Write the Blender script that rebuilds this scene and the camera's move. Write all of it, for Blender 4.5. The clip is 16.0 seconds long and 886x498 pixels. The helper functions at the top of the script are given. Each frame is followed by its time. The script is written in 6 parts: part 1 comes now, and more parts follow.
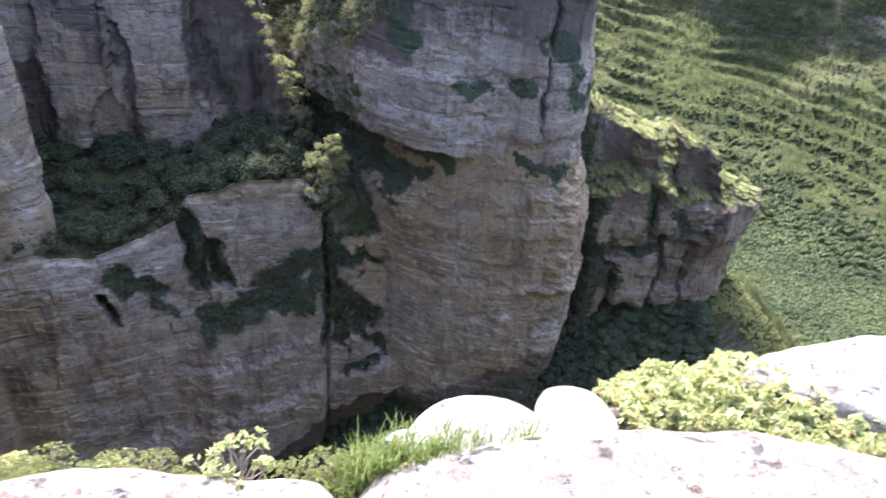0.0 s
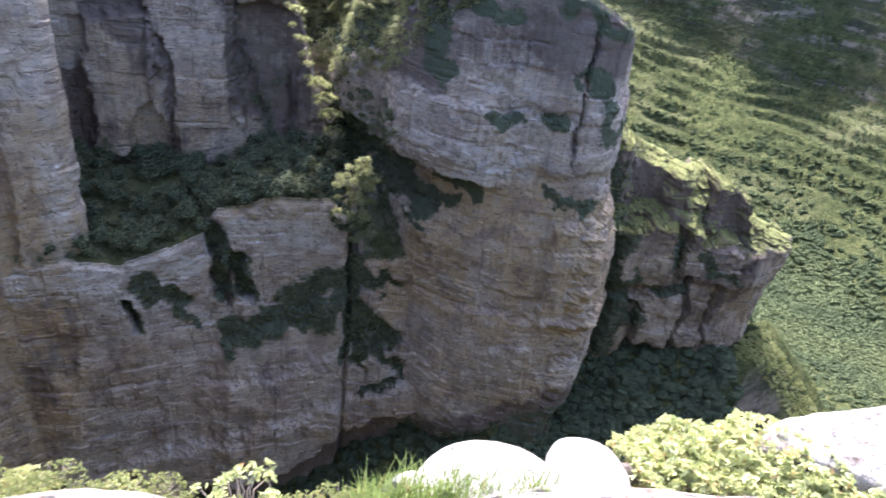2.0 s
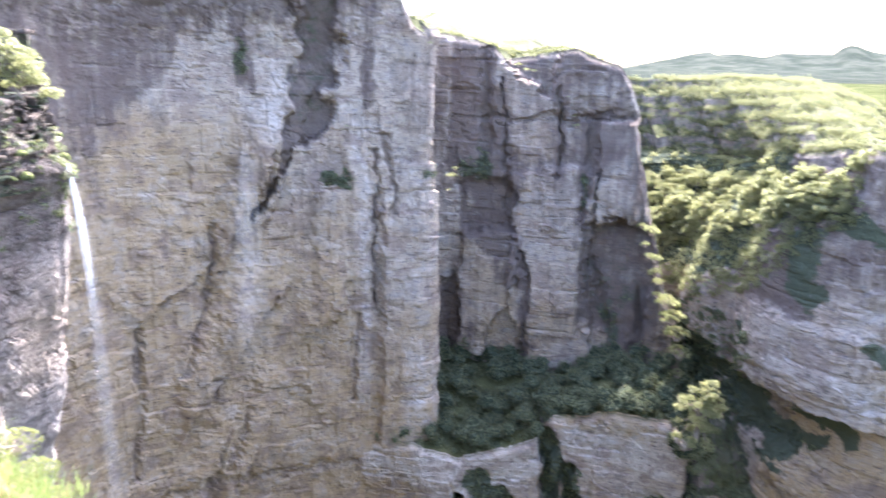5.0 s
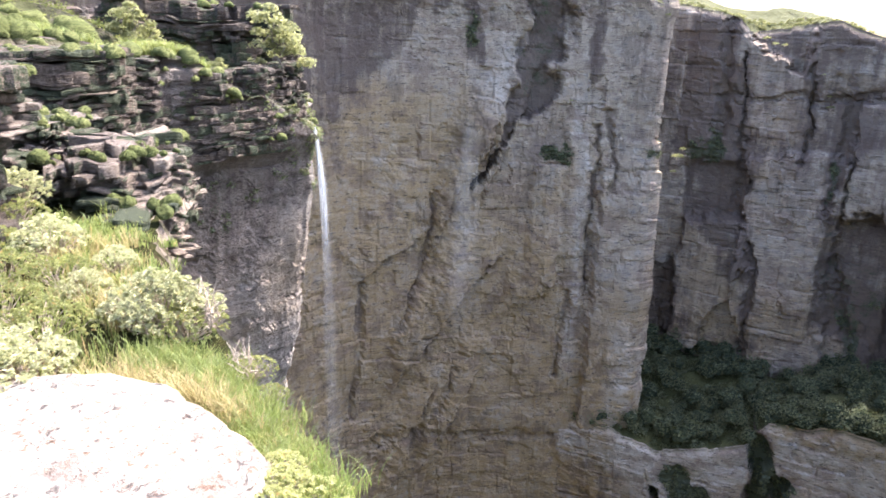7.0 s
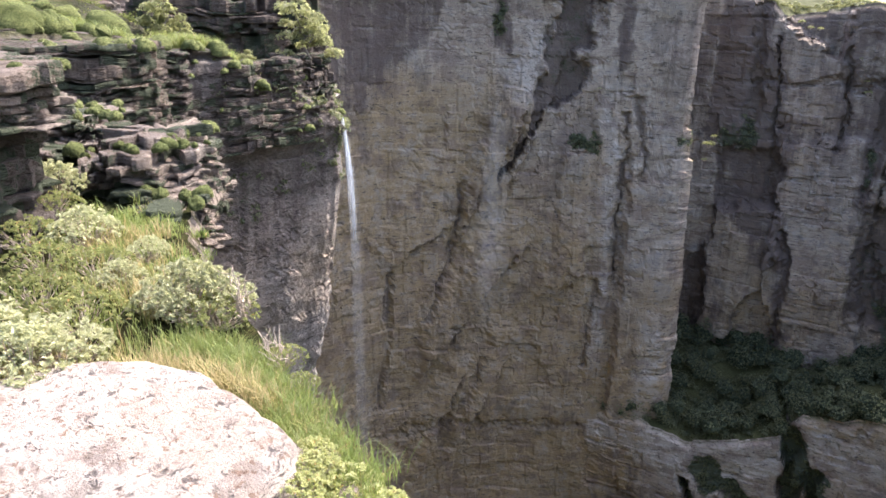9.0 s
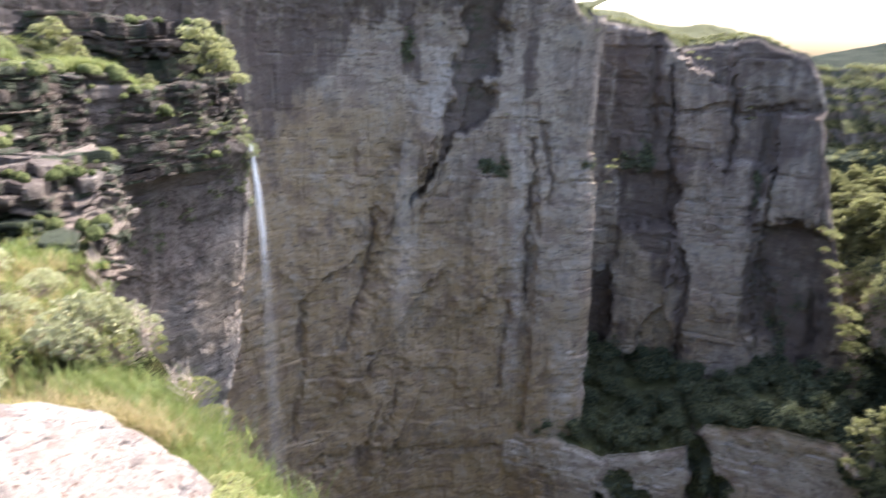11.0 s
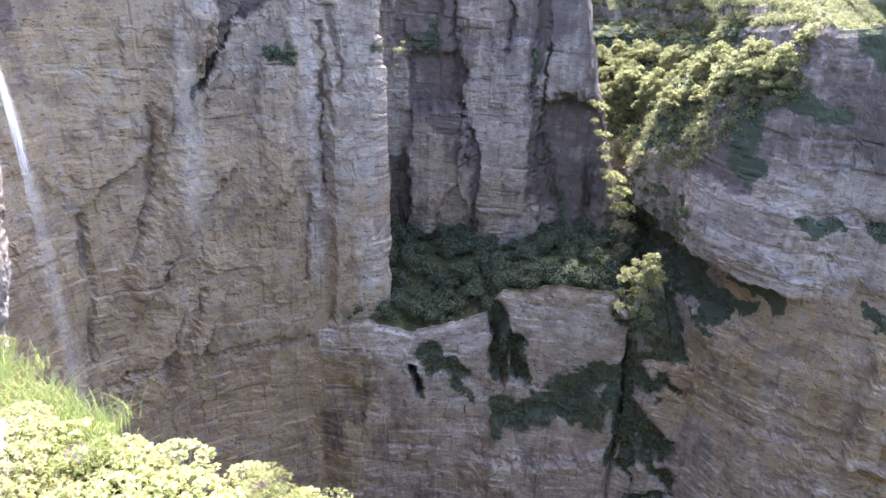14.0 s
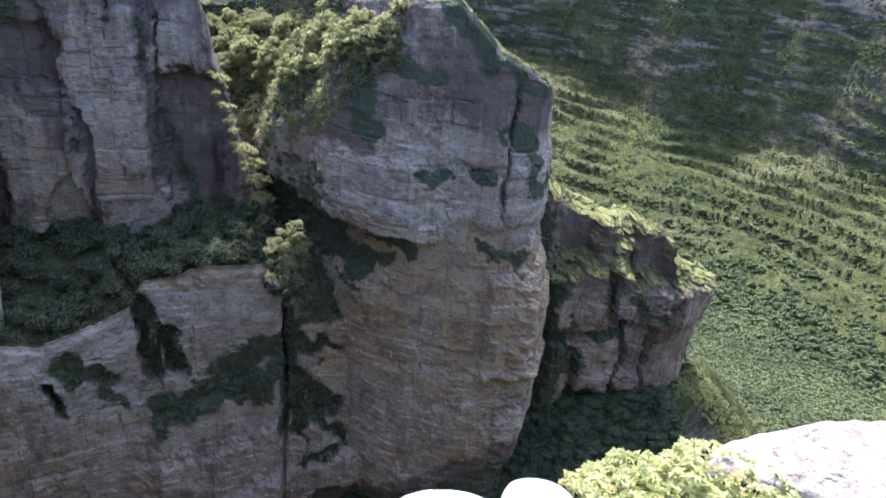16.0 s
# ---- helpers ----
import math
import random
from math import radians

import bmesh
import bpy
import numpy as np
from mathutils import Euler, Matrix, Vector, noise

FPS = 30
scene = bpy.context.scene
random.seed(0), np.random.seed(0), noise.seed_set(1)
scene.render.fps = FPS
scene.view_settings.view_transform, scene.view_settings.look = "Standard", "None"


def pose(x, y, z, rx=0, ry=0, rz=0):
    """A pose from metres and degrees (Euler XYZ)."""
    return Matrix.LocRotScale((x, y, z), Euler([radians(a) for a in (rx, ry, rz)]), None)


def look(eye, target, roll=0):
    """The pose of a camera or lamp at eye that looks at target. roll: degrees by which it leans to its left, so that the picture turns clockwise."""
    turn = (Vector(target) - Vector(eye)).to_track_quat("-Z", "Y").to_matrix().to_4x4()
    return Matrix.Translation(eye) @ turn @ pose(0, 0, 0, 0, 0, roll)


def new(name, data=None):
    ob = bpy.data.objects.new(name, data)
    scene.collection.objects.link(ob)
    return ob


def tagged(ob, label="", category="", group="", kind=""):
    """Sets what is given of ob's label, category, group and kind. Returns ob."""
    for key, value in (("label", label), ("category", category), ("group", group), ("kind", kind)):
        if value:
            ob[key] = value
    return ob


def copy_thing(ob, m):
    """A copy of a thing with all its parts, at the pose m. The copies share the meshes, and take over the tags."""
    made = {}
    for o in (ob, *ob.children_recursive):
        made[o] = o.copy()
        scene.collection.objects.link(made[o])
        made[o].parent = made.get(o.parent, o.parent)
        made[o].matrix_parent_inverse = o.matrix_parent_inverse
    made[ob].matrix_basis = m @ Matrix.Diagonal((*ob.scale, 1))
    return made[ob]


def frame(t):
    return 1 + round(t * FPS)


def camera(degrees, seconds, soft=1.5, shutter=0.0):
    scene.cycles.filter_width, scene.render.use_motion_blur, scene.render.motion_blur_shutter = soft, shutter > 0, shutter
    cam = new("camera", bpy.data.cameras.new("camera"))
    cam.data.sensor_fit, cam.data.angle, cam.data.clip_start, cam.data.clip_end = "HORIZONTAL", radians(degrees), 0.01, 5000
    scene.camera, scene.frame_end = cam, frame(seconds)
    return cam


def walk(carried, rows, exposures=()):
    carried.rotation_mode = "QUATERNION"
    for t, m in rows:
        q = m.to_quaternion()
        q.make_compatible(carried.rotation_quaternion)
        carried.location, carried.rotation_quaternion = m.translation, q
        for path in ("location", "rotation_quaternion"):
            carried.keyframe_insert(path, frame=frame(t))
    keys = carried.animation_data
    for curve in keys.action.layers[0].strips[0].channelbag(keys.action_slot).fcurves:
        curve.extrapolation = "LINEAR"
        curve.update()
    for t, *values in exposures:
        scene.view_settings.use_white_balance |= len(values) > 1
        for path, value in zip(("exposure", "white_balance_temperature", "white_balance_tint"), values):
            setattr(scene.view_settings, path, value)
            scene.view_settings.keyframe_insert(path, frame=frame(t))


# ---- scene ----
# the lookout is the origin: x to the right, y ahead, z up from eye height
cam = camera(64.61, 16.0, soft=1.5, shutter=0.5)
PATH = [
    (0, pose(0.000, 0.001, -0.000, 58.05, -4.44, 0.38)),
    (0.5, pose(0.009, 0.006, 0.015, 59.93, -7.12, -0.95)),
    (1, pose(-0.012, 0.023, 0.024, 61.33, -6.31, 2.53)),
    (1.5, pose(-0.029, 0.021, 0.024, 59.38, -5.16, 6.23)),
    (2, pose(0.003, 0.024, 0.051, 59.91, -6.51, 3.91)),
    (2.5, pose(-0.002, 0.040, 0.041, 61.73, -7.40, 0.43)),
    (3, pose(0.008, 0.051, 0.040, 63.00, -7.72, 1.74)),
    (3.5, pose(0.009, 0.049, 0.039, 65.59, -6.40, 10.75)),
    (4, pose(0.009, 0.047, 0.037, 68.99, -4.89, 18.66)),
    (4.5, pose(0.010, 0.044, 0.036, 73.48, -3.28, 23.47)),
    (5, pose(0.011, 0.042, 0.035, 75.34, -1.25, 31.17)),
    (5.2, pose(0.011, 0.041, 0.034, 75.52, -0.97, 33.83)),
    (7.3, pose(0.014, 0.032, 0.028, 72.27, -1.19, 50.04)),
    (7.5, pose(0.014, 0.032, 0.028, 71.94, -1.01, 50.32)),
    (8, pose(0.015, 0.029, 0.026, 72.43, -1.37, 50.97)),
    (8.2, pose(0.015, 0.029, 0.026, 72.98, -0.64, 51.65)),
    (10.3, pose(0.018, 0.020, 0.020, 70.44, -0.01, 49.70)),
    (10.5, pose(0.019, 0.019, 0.020, 70.90, 0.34, 49.38)),
    (11, pose(0.019, 0.017, 0.018, 74.18, -1.21, 44.04)),
    (11.5, pose(0.020, 0.014, 0.017, 76.31, -1.64, 35.66)),
    (12, pose(0.021, 0.012, 0.015, 75.51, -1.82, 31.64)),
    (12.5, pose(0.021, 0.010, 0.014, 72.26, -1.28, 29.95)),
    (13, pose(0.022, 0.008, 0.013, 68.50, -1.60, 27.45)),
    (13.5, pose(0.023, 0.006, 0.011, 65.43, -1.91, 26.95)),
    (14, pose(0.024, 0.004, 0.010, 65.60, -1.80, 27.10)),
    (14.5, pose(0.024, 0.002, 0.009, 65.32, -4.65, 16.29)),
    (15, pose(0.025, -0.001, 0.007, 64.19, -4.99, 4.75)),
    (15.5, pose(0.019, 0.006, 0.013, 63.58, -5.95, -0.81)),
    (16, pose(-0.003, 0.006, 0.006, 65.29, -5.86, -2.39)),
]
EXPOSURES = [(0.0, 2.83, 5800, 17), (1.5, 2.80, 5800, 17), (3.0, 3.12, 5750, 18), (4.0, 3.03, 5800, 19), (4.5, 3.50, 5900, 19), (5.2, 3.76, 5900, 19), (7.3, 2.74, 6450, 15), (10.5, 2.34, 6500, 15), (11.0, 2.44, 6300, 15), (12.0, 3.42, 5950, 19), (13.5, 3.44, 5950, 20),
             (14.0, 3.32, 5950, 20), (14.5, 3.30, 5850, 18), (15.0, 3.08, 5750, 17), (16.0, 2.60, 5650, 17)]
walk(cam, PATH, EXPOSURES)

# ---------------------------------------------------------------- light
SUN_BEARING, SUN_HEIGHT = -4.0, 58.0
world = bpy.data.worlds.new("sky")
scene.world = world
world.use_nodes = True
wn = world.node_tree.nodes
sky = wn.new("ShaderNodeTexSky")
sky.sky_type = "NISHITA"
sky.sun_disc = False
sky.sun_elevation = radians(SUN_HEIGHT)
sky.sun_rotation = radians(SUN_BEARING)
sky.air_density, sky.dust_density, sky.ozone_density = 1.0, 4.0, 0.9
world.node_tree.links.new(sky.outputs[0], wn["Background"].inputs[0])
wn["Background"].inputs[1].default_value = 0.125
sun = new("sun", bpy.data.lights.new("sun", "SUN"))
sun.data.energy = 2.35
sun.data.angle = radians(0.53)
sun.data.color = (1.0, 0.95, 0.86)
_b, _h = radians(SUN_BEARING), radians(SUN_HEIGHT)
_d = Vector((math.sin(_b) * math.cos(_h), math.cos(_b) * math.cos(_h), math.sin(_h)))
sun.matrix_world = look(_d * 400, (0, 0, 0))


# ---------------------------------------------------------------- noise and mesh tools
def hashed(*ints):
    """Repeatable random numbers 0 to 1 from integer arrays."""
    h = np.zeros(np.broadcast(*ints).shape, np.uint64) + np.uint64(1469598103)
    for k in ints:
        h = (h ^ (np.asarray(k).astype(np.int64) & 0xFFFFFF).astype(np.uint64)) * np.uint64(1099511628211)
        h ^= h >> np.uint64(29)
    h = h * np.uint64(11400714819323198485)
    return ((h >> np.uint64(40)) & np.uint64(0xFFFFF)).astype(float) / 1048575.0


def vnoise(x, y, seed=0):
    xi, yi = np.floor(x), np.floor(y)
    fx, fy = x - xi, y - yi
    fx, fy = fx * fx * (3 - 2 * fx), fy * fy * (3 - 2 * fy)
    a, b = hashed(xi, yi, seed + 0 * xi), hashed(xi + 1, yi, seed + 0 * xi)
    c, d = hashed(xi, yi + 1, seed + 0 * xi), hashed(xi + 1, yi + 1, seed + 0 * xi)
    return (a * (1 - fx) + b * fx) * (1 - fy) + (c * (1 - fx) + d * fx) * fy


def fbm(x, y, octaves=4, seed=0, gain=0.5):
    """-1 to 1, roughly."""
    total, amp, norm = 0, 1.0, 0
    for k in range(octaves):
        total = total + amp * (vnoise(x * 2 ** k, y * 2 ** k, seed + 17 * k) * 2 - 1)
        norm += amp
        amp *= gain
    return total / norm


def smooth(x, a, b):
    t = np.clip((x - a) / (b - a), 0, 1)
    return t * t * (3 - 2 * t)


def band(x, a, b, soft):
    """1 between a and b, with soft shoulders."""
    return smooth(x, a - soft, a + soft) * (1 - smooth(x, b - soft, b + soft))


def mesh_of(name, verts, faces, mat=None, smooth_shade=False, attrs=None):
    """A mesh from numpy arrays of vertices and quads (or triangles)."""
    me = bpy.data.meshes.new(name)
    verts = np.asarray(verts, np.float32)
    faces = np.asarray(faces, np.int32)
    n, k = faces.shape
    me.vertices.add(len(verts))
    me.vertices.foreach_set("co", verts.ravel())
    me.loops.add(n * k)
    me.loops.foreach_set("vertex_index", faces.ravel())
    me.polygons.add(n)
    me.polygons.foreach_set("loop_start", np.arange(0, n * k, k, dtype=np.int32))
    me.polygons.foreach_set("loop_total", np.full(n, k, np.int32))
    me.polygons.foreach_set("use_smooth", np.full(n, smooth_shade))
    for key, vals in (attrs or {}).items():
        at = me.attributes.new(key, "FLOAT", "POINT")
        at.data.foreach_set("value", np.asarray(vals, np.float32).ravel())
    if mat:
        me.materials.append(mat)
    me.update()
    me.validate()
    return me


def grid_faces(nu, nv):
    i = np.arange(nu * nv).reshape(nu, nv)
    return np.stack([i[:-1, :-1], i[1:, :-1], i[1:, 1:], i[:-1, 1:]], -1).reshape(-1, 4)


def at(bearing, r):
    """Plan place from a compass bearing (degrees to the right of ahead) and a distance from the lookout."""
    return (r * math.sin(radians(bearing)), r * math.cos(radians(bearing)))


def curve_points(path, step, rounds=2):
    """A plan polyline with its corners cut, sampled at even steps: places, outward normals, distance along."""
    p = np.array(path, float)
    for _ in range(rounds):
        a, b = p[:-1] * 0.78 + p[1:] * 0.22, p[:-1] * 0.22 + p[1:] * 0.78
        p = np.vstack([p[:1], np.stack([a, b], 1).reshape(-1, 2), p[-1:]])
    s = np.r_[0, np.cumsum(np.linalg.norm(np.diff(p, axis=0), axis=1))]
    u = np.arange(0, s[-1], step)
    q = np.stack([np.interp(u, s, p[:, 0]), np.interp(u, s, p[:, 1])], 1)
    w = max(2, int(3 / step))
    pad = np.pad(q, ((w, w), (0, 0)), "edge")
    d = pad[2 * w:] - pad[:-2 * w]
    d /= np.linalg.norm(d, axis=1)[:, None] + 1e-9
    return q, np.stack([d[:, 1], -d[:, 0]], 1), u


def strata(u, z, seed, big=1.0):
    """Relief of bedded quartzite: level beds of uneven thickness broken into blocks by joints, in metres outward."""
    zz = z + 0.9 * fbm(u / 40, z / 60, 2, seed + 3) + u * 0.012
    total = 0.8 * fbm(u / 9, z / 24, 3, seed + 91)
    broken = smooth(fbm(u / 17, z / 13, 4, seed + 55), -0.35, 0.35)
    # upright facets between long joints
    row = np.floor(zz / 15 + 0.6 * fbm(u / 30, z / 30, 2, seed + 8))
    fu = u / 7.5 + 0.16 * fbm(u / 9, z / 26, 3, seed + 6) + hashed(row, row * 0 + seed) * 5
    total += 0.55 * (hashed(np.floor(fu), row, row * 0 + seed + 2) - 0.5)
    for k, (thick, width, amp) in enumerate(((6.5, 8, 0.75), (2.4, 3.6, 0.40), (0.9, 1.7, 0.13))):
        t = zz / thick + 0.8 * fbm(zz / (thick * 2.7), u / (width * 30), 3, seed + k * 7, 0.5)
        bed = np.floor(t)
        shift = hashed(bed, bed * 0 + seed + 31 * k)
        w = width * (0.4 + 1.3 * hashed(bed, bed * 0 + seed + 77 * k))
        uu = u / w + shift * 9 + 0.16 * fbm(u / 3, z / 2, 2, seed + 5 + k, 0.6)
        block = np.floor(uu)
        here = hashed(bed, block, bed * 0 + seed + 13 * k)
        a = amp * (0.4 + 0.9 * broken)
        total += a * (hashed(bed, bed * 0 + seed + 11 * k) - 0.5) * 0.3
        total += a * (here - 0.5) * 1.3
        f = t - bed
        total -= a * 0.7 * (1 - smooth(f, 0.0, 0.15)) * (hashed(block, bed, bed * 0 + seed + 3) > 0.72)
        g = uu - block
        total -= a * 0.8 * (1 - smooth(g, 0.0, 0.10)) * (here > 0.78)
    return total * big


def warped(b, z, u, seed, amount=1.0):
    """Bearing and height pushed about, so that no feature has a ruled edge."""
    ragged = 0.55 * fbm(u / 4, z / 5, 4, seed + 20, 0.75), 3.2 * fbm(u / 5, z / 3.5, 4, seed + 70, 0.75)
    return b + amount * 1.15 * fbm(u / 14, z / 14, 5, seed, 0.68) + ragged[0], z + amount * 6.5 * fbm(u / 16, z / 12, 5, seed + 50, 0.68) + ragged[1]


def stroke(b, z, b0, z0, b1, z1, wide, soft=0.5):
    """1 along a line on a far wall, from bearing and height to bearing and height, half as wide as given in metres; a degree is about 3 m."""
    x, dx, dz = (b - b0) * 3.0, (b1 - b0) * 3.0, z1 - z0
    k = np.clip((x * dx + (z - z0) * dz) / (dx * dx + dz * dz + 1e-6), 0, 1)
    wide = wide * (0.35 + 1.3 * vnoise(b * 1.1 + b0 * 7, z / 4.0, 3))
    return 1 - smooth(np.hypot(x - k * dx, z - z0 - k * dz), wide * (1 - soft), wide * (1 + soft))


def strokes(b, z, lines, soft=0.5):
    total = 0
    for line in lines:
        total = np.maximum(total, stroke(b, z, *line, soft))
    return total


MOSS = {}


def cliff_mesh(name, path, rim, foot, shape, spine, top_height, mat, du=0.5, dz=0.4, nt=40, seed=1, paint=None, rounds=2, relief=1.0, grain=1.0, crowd=1.0, lump=0.9, wander=1.0):
    """A rock wall along a plan path (outward to its right), from foot to rim(bearing), and the ground on top of it, back to a spine.
    shape(b, z, u): metres outward. top_height(b, f, u, rim): height at the part f of the way back. paint(b, z, u): attributes of the face.
    Returns the mesh, the grid of the face and the grid of the top."""
    q, nrm, u = curve_points(path, du, rounds)
    b = np.degrees(np.arctan2(q[:, 0], q[:, 1]))
    rz = rim(b, u)
    nz = int((np.max(rz) - foot) / dz)
    f = 1 - (1 - np.linspace(0, 1, nz)) ** crowd
    U, F = np.meshgrid(u, f, indexing="ij")
    B = np.repeat(b[:, None], nz, 1)
    Z = foot + (rz[:, None] - foot) * F
    bw, zw = warped(B, Z, U, seed + 200, wander)
    off = (shape(bw, zw, U) if grain == 1 else shape(B, Z, U)) + strata(U * grain, Z * grain, seed) / grain * relief
    off -= 1.2 / grain * (1 - smooth(rz[:, None] - Z, 0, 2.2 / grain)) ** 2 * relief
    X = q[:, None, 0] + nrm[:, None, 0] * off
    Y = q[:, None, 1] + nrm[:, None, 1] * off
    face = np.stack([X, Y, Z], -1)
    sp, _, su = curve_points(spine, 0.25, 1)
    su = su / su[-1]
    back = np.stack([np.interp(u / u[-1], su, sp[:, k]) for k in (0, 1)], -1)
    g = (np.arange(1, nt + 1) / nt) ** 1.25
    U2, G = np.meshgrid(u, g, indexing="ij")
    B2 = np.repeat(b[:, None], nt, 1)
    top = face[:, -1:, :2] * (1 - G[..., None]) + back[:, None, :] * G[..., None]
    B3 = np.degrees(np.arctan2(top[..., 0], top[..., 1]))
    hump = lump * fbm(top[..., 0] / (6 * lump), top[..., 1] / (6 * lump), 4, seed + 70) * smooth(G, 0, 0.06)
    w = max(1, int(9 / du / grain))
    even = np.convolve(np.pad(rz, w, "edge"), np.ones(2 * w + 1) / (2 * w + 1), "valid")
    lift = rz[:, None] + (even - rz)[:, None] * smooth(G, 0, 0.1)
    top = np.concatenate([top, (top_height(B3, G, U2, lift) + hump)[..., None]], -1)
    V = np.concatenate([face, top], 1)
    attrs = {}
    if paint:
        for key, val in paint(bw, zw, U).items():
            attrs[key] = np.concatenate([np.clip(val, 0, 1), np.zeros_like(B2) + {"stain": 0.6, "moss": 0.42}.get(key, 0)], 1)
    ledge = attrs["crest"][:, :nz] if "crest" in attrs else 0
    attrs["crest"] = np.concatenate([np.maximum(smooth(F, 0.992, 1.0), ledge), np.ones_like(B2)], 1)
    if "moss" in attrs:
        MOSS[name] = attrs["moss"][:, :nz]
    me = mesh_of(name, V.reshape(-1, 3), grid_faces(V.shape[0], V.shape[1])[:, ::-1], mat, False, attrs)
    return me, face, top


# ---------------------------------------------------------------- materials
def material(name):
    m = bpy.data.materials.new(name)
    m.use_nodes = True
    nt = m.node_tree
    return m, nt.nodes, nt.links, nt.nodes["Principled BSDF"]


def noise_node(n, l, vec, scale, detail=4.0, rough=0.55, stretch=(1, 1, 1)):
    mp = n.new("ShaderNodeMapping")
    mp.inputs["Scale"].default_value = stretch
    l.new(vec, mp.inputs["Vector"])
    t = n.new("ShaderNodeTexNoise")
    t.inputs["Scale"].default_value, t.inputs["Detail"].default_value, t.inputs["Roughness"].default_value = scale, detail, rough
    l.new(mp.outputs[0], t.inputs["Vector"])
    return t.outputs["Fac"]


def cell_node(n, l, vec, scale):
    """A random shade for each block of a broken, level-bedded rock."""
    wob = n.new("ShaderNodeTexNoise")
    wob.inputs["Scale"].default_value, wob.inputs["Detail"].default_value = scale * 0.9, 3
    l.new(vec, wob.inputs["Vector"])
    add = n.new("ShaderNodeVectorMath")
    add.operation = "MULTIPLY_ADD"
    l.new(wob.outputs["Color"], add.inputs[0])
    add.inputs[1].default_value = (0.5 / scale,) * 3
    l.new(vec, add.inputs[2])
    mp = n.new("ShaderNodeMapping")
    mp.inputs["Scale"].default_value = (0.6, 0.6, 1.9)
    l.new(add.outputs[0], mp.inputs["Vector"])
    v = n.new("ShaderNodeTexVoronoi")
    v.distance = "CHEBYCHEV"
    v.inputs["Scale"].default_value = scale
    l.new(mp.outputs[0], v.inputs["Vector"])
    sep = n.new("ShaderNodeSeparateColor")
    l.new(v.outputs["Color"], sep.inputs[0])
    return sep.outputs[0]


def ramp(n, l, fac, stops):
    r = n.new("ShaderNodeValToRGB")
    e = r.color_ramp.elements
    e[0].position, e[0].color = stops[0][0], (*stops[0][1], 1)
    e[1].position, e[1].color = stops[-1][0], (*stops[-1][1], 1)
    for p, c in stops[1:-1]:
        k = e.new(p)
        k.color = (*c, 1)
    l.new(fac, r.inputs[0])
    return r.outputs[0]


def mix(n, l, fac, a, b, mode="MIX"):
    m = n.new("ShaderNodeMix")
    m.data_type, m.blend_type = "RGBA", mode
    for sock, val in ((m.inputs[0], fac), (m.inputs[6], a), (m.inputs[7], b)):
        if isinstance(val, (int, float)):
            sock.default_value = val
        elif isinstance(val, tuple):
            sock.default_value = (*val, 1)
        else:
            l.new(val, sock)
    return m.outputs[2]


def maths(n, l, op, a, b=0.5, clamp=False):
    m = n.new("ShaderNodeMath")
    m.operation, m.use_clamp = op, clamp
    for sock, val in ((m.inputs[0], a), (m.inputs[1], b)):
        if isinstance(val, (int, float)):
            sock.default_value = val
        else:
            l.new(val, sock)
    return m.outputs[0]


def steps(n, l, fac, lo, hi):
    m = n.new("ShaderNodeMapRange")
    m.inputs[1].default_value, m.inputs[2].default_value = lo, hi
    l.new(fac, m.inputs[0])
    return m.outputs[0]


def attribute(n, name):
    a = n.new("ShaderNodeAttribute")
    a.attribute_name = name
    return a.outputs["Fac"]


def bump(n, l, bsdf, height, strength, distance):
    b = n.new("ShaderNodeBump")
    b.inputs["Strength"].default_value, b.inputs["Distance"].default_value = strength, distance
    l.new(height, b.inputs["Height"])
    l.new(b.outputs[0], bsdf.inputs["Normal"])


